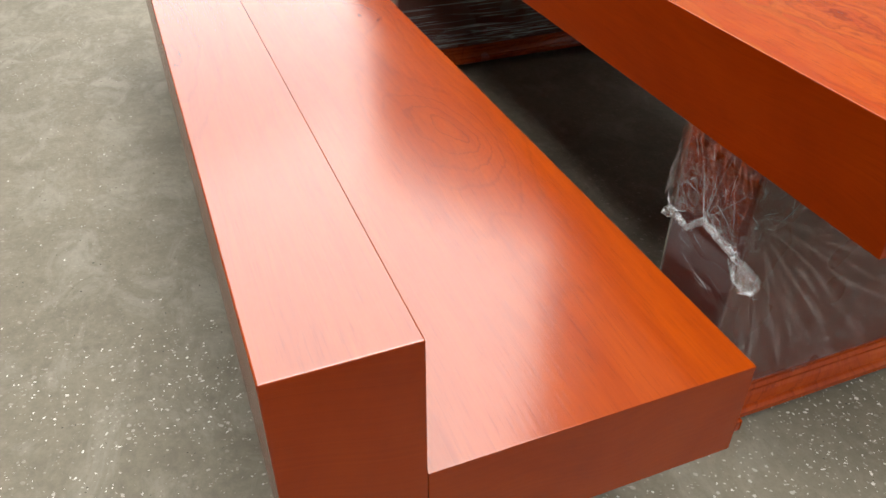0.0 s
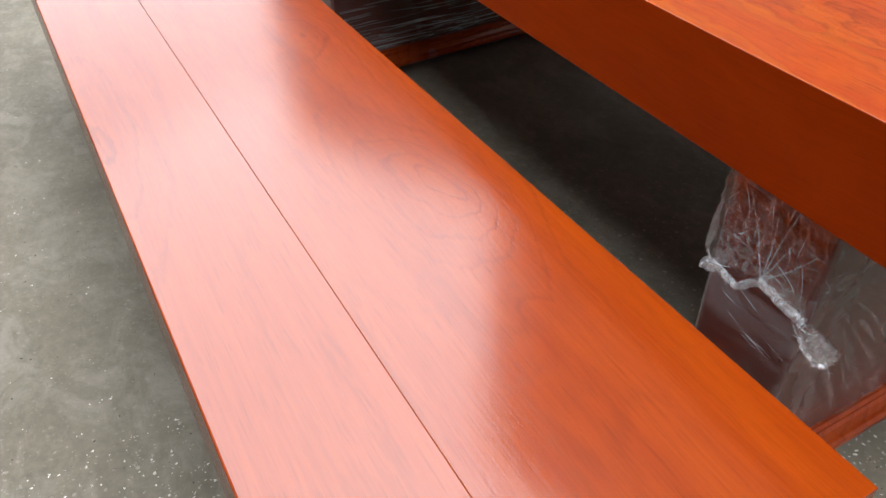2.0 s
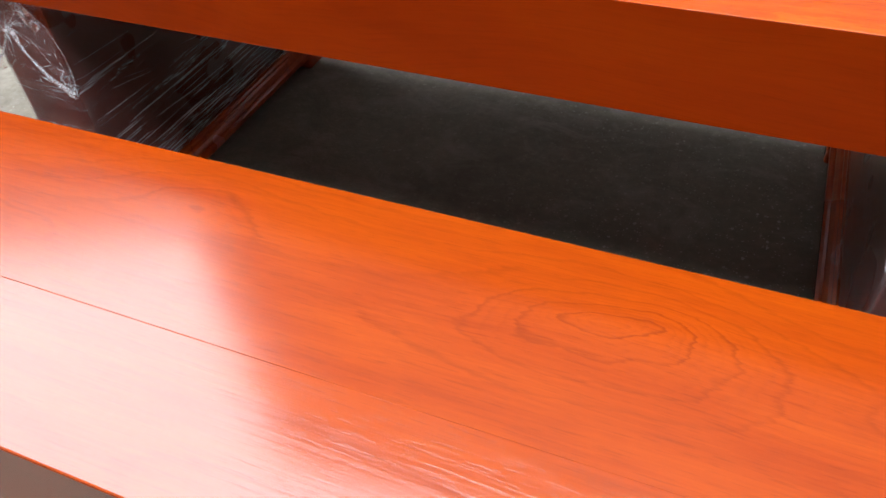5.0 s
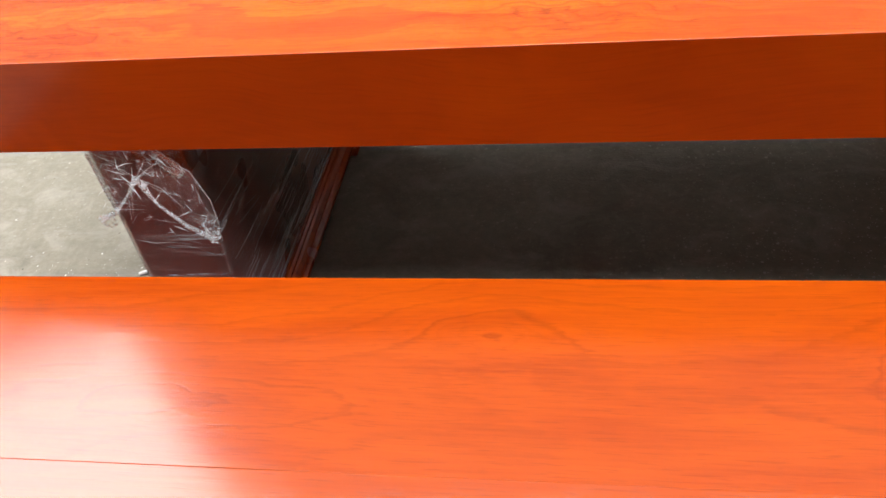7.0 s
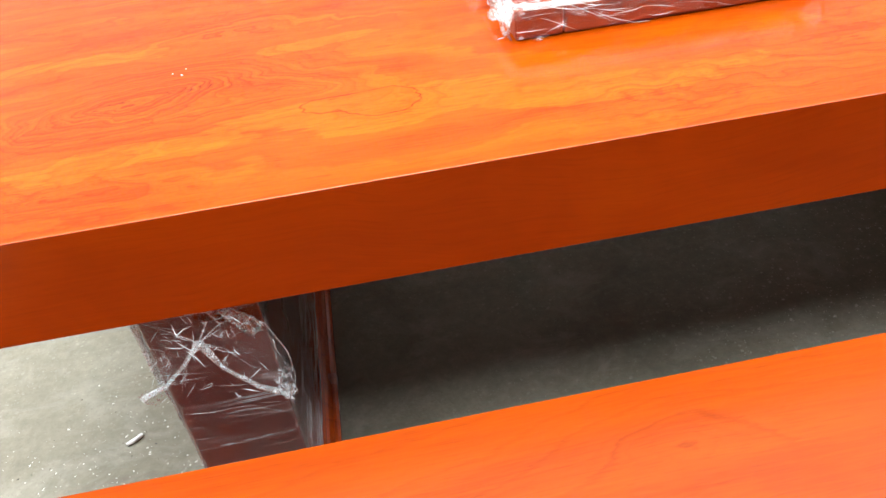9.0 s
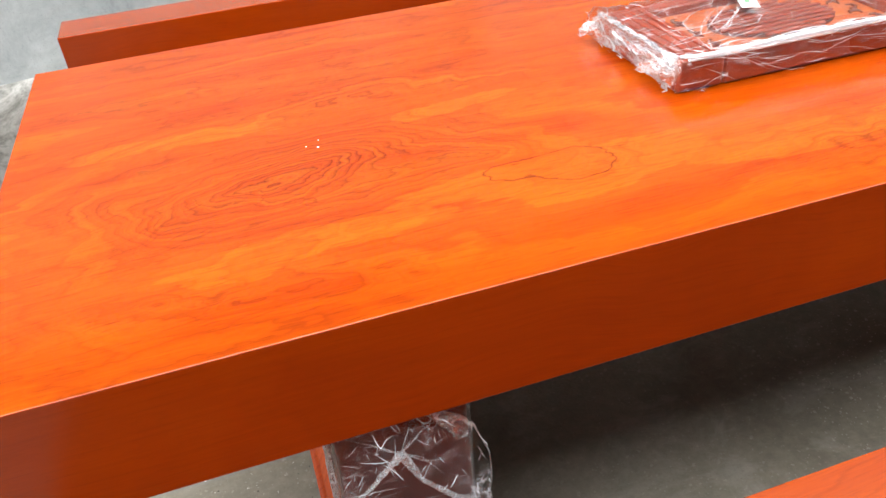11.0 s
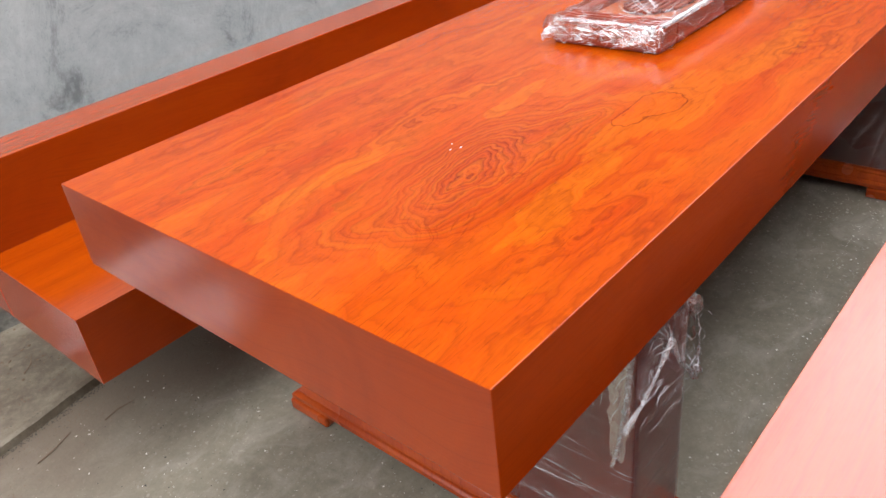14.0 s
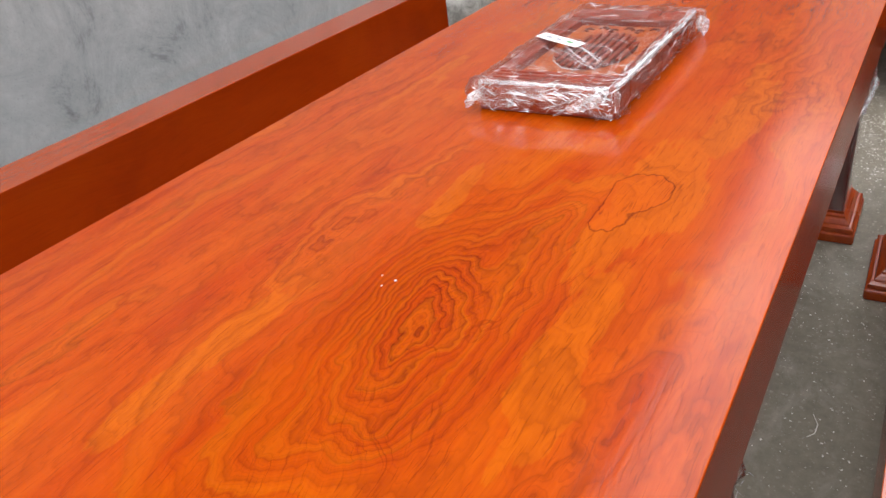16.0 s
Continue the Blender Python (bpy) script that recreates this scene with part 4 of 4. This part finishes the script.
# a milky strip draws the sheen along the taut north edge
band = part("edge_sheen", crumple_tube([(1.488, -1.0905, TRZ + 0.053), (1.42, -1.0885, TRZ + 0.0545), (1.30, -1.088, TRZ + 0.055), (1.20, -1.088, TRZ + 0.055), (1.10, -1.0885, TRZ + 0.054), (1.02, -1.090, TRZ + 0.053)], [0.004, 0.0065, 0.0070, 0.0060, 0.0035, 0.003], 2.0, 12, 10, 0.10, 0.75), film_sheen, tray, "white strip for the sheen on the taut film edge", smooth=True)
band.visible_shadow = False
p = part("edge_fold", crumple_tube([(1.505, -1.10, TRZ + 0.054), (1.506, -1.19, TRZ + 0.056), (1.506, -1.27, TRZ + 0.055), (1.504, -1.34, TRZ + 0.053)], [0.005, 0.003, 0.004, 0.005], 4.0, 10, 14, 0.8, 0.5), film_fold, tray)
p.visible_shadow = False
ends = [-1.352 + 0.265 * k / 6 for k in range(7)]
for k, (x_top, z_top, x_low, z_low, amp) in enumerate(((1.504, 0.056, 1.522, 0.010, 0.012), (1.512, 0.046, 1.517, 0.018, 0.014))):
    p = part("gathered_end", crumple_sheet([(x_top + 0.004 * (j % 2), y, TRZ + z_top) for j, y in enumerate(ends)], [(x_low - 0.005 * (j % 2), y, TRZ + z_low + 0.010 * (1 - abs(j - 3) / 3)) for j, y in enumerate(ends)], amp, 31.0 + 4 * k, 22, 5), film_tray, tray, "crumpled film gathered under the tray's end")
    p.visible_shadow = False

# glints on the folds, laid in as white threads
filaments(tray, "white threads for the glints on folded film", 24, [
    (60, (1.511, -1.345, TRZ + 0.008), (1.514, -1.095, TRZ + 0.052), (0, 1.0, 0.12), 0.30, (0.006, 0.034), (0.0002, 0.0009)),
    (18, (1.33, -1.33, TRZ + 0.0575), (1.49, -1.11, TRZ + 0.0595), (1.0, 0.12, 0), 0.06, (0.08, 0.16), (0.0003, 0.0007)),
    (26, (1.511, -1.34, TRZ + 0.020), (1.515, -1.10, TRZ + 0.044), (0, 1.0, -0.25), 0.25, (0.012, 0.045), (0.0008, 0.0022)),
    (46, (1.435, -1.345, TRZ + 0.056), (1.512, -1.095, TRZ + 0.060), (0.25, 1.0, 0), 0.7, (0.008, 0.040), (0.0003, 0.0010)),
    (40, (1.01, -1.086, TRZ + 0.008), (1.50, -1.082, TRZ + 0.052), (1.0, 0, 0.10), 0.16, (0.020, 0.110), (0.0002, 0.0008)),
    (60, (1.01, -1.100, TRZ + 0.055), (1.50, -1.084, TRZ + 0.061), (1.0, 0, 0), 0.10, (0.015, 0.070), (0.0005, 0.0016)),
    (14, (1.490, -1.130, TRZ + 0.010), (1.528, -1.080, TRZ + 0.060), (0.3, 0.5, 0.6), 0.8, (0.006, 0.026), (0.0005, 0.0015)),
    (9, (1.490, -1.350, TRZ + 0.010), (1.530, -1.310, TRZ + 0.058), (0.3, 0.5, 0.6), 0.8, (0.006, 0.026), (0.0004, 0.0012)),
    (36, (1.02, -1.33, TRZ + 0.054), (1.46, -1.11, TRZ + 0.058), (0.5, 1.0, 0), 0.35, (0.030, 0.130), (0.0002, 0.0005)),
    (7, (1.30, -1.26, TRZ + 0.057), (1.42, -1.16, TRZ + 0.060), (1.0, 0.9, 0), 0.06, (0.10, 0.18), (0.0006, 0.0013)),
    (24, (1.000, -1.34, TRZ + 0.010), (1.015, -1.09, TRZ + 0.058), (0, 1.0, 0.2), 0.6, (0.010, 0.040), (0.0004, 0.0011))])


# ---- litter ----
def lump(rx, ry, rz, seed, fine, fold, flatten=0.55):
    bm = bmesh.new()
    bmesh.ops.create_icosphere(bm, subdivisions=5, radius=1)
    for v in bm.verts:
        p = v.co.copy()
        q = p + 0.35 * Vector((noise.noise(p * 1.7 + Vector((seed, 3, 0))), noise.noise(p * 1.7 + Vector((0, seed, 7))), 0))
        f = 1 + 0.30 * noise.noise(q * 1.5 + Vector((seed, 0, 0))) + fold * (0.30 - abs(noise.noise(q * 2.6 + Vector((0, seed, 0))))) + fine * (0.3 - abs(noise.noise(q * 6.5)))
        v.co = Vector((p.x * rx * f, p.y * ry * f, max(-flatten, p.z * f) * rz))
    low = min(v.co.z for v in bm.verts)
    bmesh.ops.translate(bm, vec=(0, 0, -low), verts=bm.verts)
    return bm


def crumpled_bag(label, puffs, sheets, rims, seed):
    """White wadding in a slack bag of clear film: soft lumps under stiff, angular folds of film."""
    b = thing("plastic_bag", label, "plastic bag", "plastic litter", puffs[0][:3])
    for k, (cx, cy, cz, rx, ry, rz) in enumerate(puffs):
        bm = lump(rx, ry, rz, seed + k, 0.06, 0.18)
        bmesh.ops.translate(bm, vec=(cx - puffs[0][0], cy - puffs[0][1], cz - puffs[0][2]), verts=bm.verts)
        part("wadding", bm, wadding_mat, b, "soft white wadding", smooth=True)
    move = Vector(puffs[0][:3])
    made = [part("film_skin", crumple_sheet(p, q, amp, seed + 2.7 * k, 8, 5), film_bag, b, "clear creased film") for k, (p, q, amp) in enumerate(sheets)]
    made += [part("folded_edge", crumple_tube(path, [r * 0.7] * len(path), seed + k, 6, 9, 1.1), film_thread, b, "white folded film edge") for k, (path, r) in enumerate(rims)]
    for p in made:
        p.data.transform(Matrix.Translation(-move))
        p.visible_shadow = False
    return b


crumpled_bag("crumpled clear plastic bag of white wadding by the wall",
             [(2.845, -2.40, 0.034, 0.13, 0.055, 0.10), (2.77, -2.385, 0.034, 0.07, 0.04, 0.055)],
             [([(2.70, -2.45, 0.191), (2.665, -2.42, 0.125), (2.620, -2.383, 0.045)], [(2.99, -2.45, 0.18), (2.97, -2.37, 0.12), (2.94, -2.32, 0.04)], 0.016),
              ([(2.705, -2.452, 0.188), (2.69, -2.47, 0.10), (2.66, -2.46, 0.04)], [(2.98, -2.47, 0.18), (2.97, -2.49, 0.10), (2.95, -2.50, 0.04)], 0.012),
              ([(2.622, -2.384, 0.048), (2.65, -2.36, 0.040), (2.70, -2.335, 0.036)], [(2.70, -2.42, 0.13), (2.75, -2.37, 0.11), (2.83, -2.335, 0.06)], 0.010)],
             [([(2.70, -2.45, 0.191), (2.668, -2.42, 0.126), (2.620, -2.383, 0.045)], 0.0022), ([(2.70, -2.45, 0.191), (2.78, -2.44, 0.185), (2.90, -2.45, 0.18)], 0.0016),
              ([(2.620, -2.383, 0.045), (2.68, -2.352, 0.040), (2.80, -2.335, 0.04)], 0.0018)], 2.0)
crumpled_bag("flattened clear plastic bag on the floor strip's edge",
             [(2.86, -2.235, 0.032, 0.09, 0.035, 0.045), (2.89, -2.15, 0.002, 0.06, 0.03, 0.03)],
             [([(2.765, -2.25, 0.094), (2.728, -2.215, 0.058), (2.735, -2.185, 0.030)], [(2.97, -2.26, 0.09), (2.95, -2.19, 0.06), (2.93, -2.14, 0.035)], 0.013),
              ([(2.735, -2.188, 0.034), (2.765, -2.15, 0.020), (2.805, -2.10, 0.003)], [(2.95, -2.19, 0.06), (2.94, -2.14, 0.035), (2.90, -2.09, 0.004)], 0.012)],
             [([(2.765, -2.25, 0.094), (2.728, -2.215, 0.058), (2.735, -2.185, 0.030), (2.805, -2.10, 0.003)], 0.0018), ([(2.765, -2.25, 0.094), (2.83, -2.24, 0.088), (2.93, -2.25, 0.09)], 0.0014)], 6.0)

rng = random.Random(7)


def chips(name, label, count, areas, size, mat):
    verts, faces = [], []
    for k in range(count):
        x0, x1, y0, y1 = areas[k % len(areas)]
        x, y = rng.uniform(x0, x1), rng.uniform(y0, y1)
        if noise.noise(Vector((x * 1.7, y * 1.7, 4.0))) < rng.uniform(-0.6, 0.25):
            continue
        r, w, z = rng.uniform(*size) * rng.uniform(0.5, 1), rng.uniform(0, 6.28), 0.0006 if y > strip_edge(x) - 0.004 else 0.034
        n = rng.choice((3, 4, 5))
        ratio = rng.uniform(0.3, 0.9)
        base = len(verts)
        for i in range(n):
            a = w + 6.283 * i / n
            q = r * rng.uniform(0.6, 1.1)
            px, py = math.cos(a - w) * q, math.sin(a - w) * q * ratio
            verts.append((x + px * math.cos(w) - py * math.sin(w), y + px * math.sin(w) + py * math.cos(w), z))
        verts.append((x, y, z + r * rng.uniform(0.15, 0.5)))
        for i in range(n):
            faces.append((base + i, base + (i + 1) % n, base + n))
    me = bpy.data.meshes.new(name)
    me.from_pydata(verts, [], faces)
    me.materials.append(mat)
    return tagged(new(name, me), label, "chips", kind="stuff")


chips("floor_chips", "pale shavings and plaster chips scattered on concrete", 6500, [(-0.7, 0.9, 0.0, 1.0), (-0.9, 0.25, -1.9, 0.3), (-0.6, 0.3, -1.2, -0.5)], (0.0020, 0.0065), chip_mat)
chips("floor_chips", "sparse pale chips on dusty concrete", 1700, [(0.8, 2.9, 0.05, 1.2), (2.1, 3.6, -2.15, -0.6), (0.2, 2.0, -0.85, -0.6)], (0.0015, 0.0050), chip_mat)
chips("floor_chips", "pale plaster chips below the table's end", 1100, [(2.05, 2.9, -1.5, -0.62), (2.1, 3.2, -1.2, -0.6)], (0.0014, 0.0042), chip_mat)
chips("floor_chips", "coarse pale chips on the concrete by the bench end", 2600, [(-0.55, 0.25, -1.25, -0.50), (-0.5, 0.4, 0.05, 0.6)], (0.0030, 0.0078), chip_mat)
chips("dark_crumbs", "dark crumbs of dirt on the concrete floor", 3000, [(-0.6, 2.9, 0.0, 1.3), (2.1, 3.6, -2.6, -0.6), (-0.6, 0.3, -1.9, -0.6)], (0.0015, 0.0045), crumb_mat)

dirt_mat = plain("brown_dirt", (0.16, 0.11, 0.07), 0.9)
chips("wall_foot_dirt", "brown dirt and fibres along the wall foot", 2600, [(2.1, 3.1, -2.66, -2.40), (2.1, 3.1, -2.66, -2.26)], (0.002, 0.008), dirt_mat)
# dirt crumbs packed in a line stand in for the strip's soft shadow
chips("edge_shade_crumbs", "black dirt crumbs that draw the shadow along the floor strip's edge", 2600, [(x, x + 0.1, strip_edge(x + 0.05) - 0.002, strip_edge(x + 0.05) + 0.022) for x in (1.9 + 0.1 * k for k in range(15))], (0.0012, 0.0042), crumb_mat)

for path, r in (([(2.645, -2.075, 0.0025), (2.600, -2.085, 0.004), (2.545, -2.110, 0.0025)], 0.0018), ([(2.470, -2.075, 0.002), (2.430, -2.085, 0.003), (2.385, -2.080, 0.002)], 0.0015),
                ([(2.700, -2.420, 0.037), (2.665, -2.445, 0.039), (2.625, -2.440, 0.037)], 0.0020), ([(2.520, -2.400, 0.037), (2.490, -2.425, 0.038), (2.470, -2.470, 0.037)], 0.0016),
                ([(2.760, -1.960, 0.002), (2.735, -1.990, 0.003), (2.725, -2.030, 0.002)], 0.0014)):
    tagged(part("twig", crumple_tube(path, [r, r * 0.9, r * 0.5], path[0][0] * 5, 6, 5, 0.3), dirt_mat), "thin brown twig lying on dusty concrete", "twig", "twigs by the wall")
chips("wall_foot_dirt", "fine brown dust swept along the raised strip", 3200, [(2.0, 3.2, -2.20, -1.98), (2.0, 2.8, -2.24, -2.10)], (0.0010, 0.0032), dirt_mat)
scrap = tagged(part("paper_scrap", crumple_tube([(2.350, -1.103, 0.004), (2.365, -1.089, 0.005), (2.380, -1.081, 0.005)], [0.004, 0.005, 0.004], 2.0, 10, 4, 0.25), paper_mat), "small rolled white paper scrap on concrete", "scrap")
tagged(part("fibre_strand", crumple_tube([(1.215, -0.745, 0.002), (1.245, -0.732, 0.003), (1.275, -0.734, 0.003), (1.29, -0.747, 0.002)], [0.0009] * 4, 5.0, 6, 4, 0.1), chip_mat), "thin pale curled strand on the concrete floor", "strand")
for x, y, r, seed in ((2.041, -1.171, 0.0020, 1), (2.056, -1.181, 0.0012, 5), (2.036, -1.194, 0.0010, 8)):
    bm = bmesh.new()
    bmesh.ops.create_icosphere(bm, subdivisions=1, radius=r)
    for v in bm.verts:
        v.co *= 1 + 0.4 * noise.noise(v.co * 400 + Vector((seed, 0, 0)))
        v.co.z *= 0.5
    bmesh.ops.translate(bm, vec=(x, y, 0.7622 + r * 0.4), verts=bm.verts)
    tagged(part("plaster_crumb", bm, chip_mat), "white plaster crumb lying on the tabletop", "crumb", "crumbs on the table")
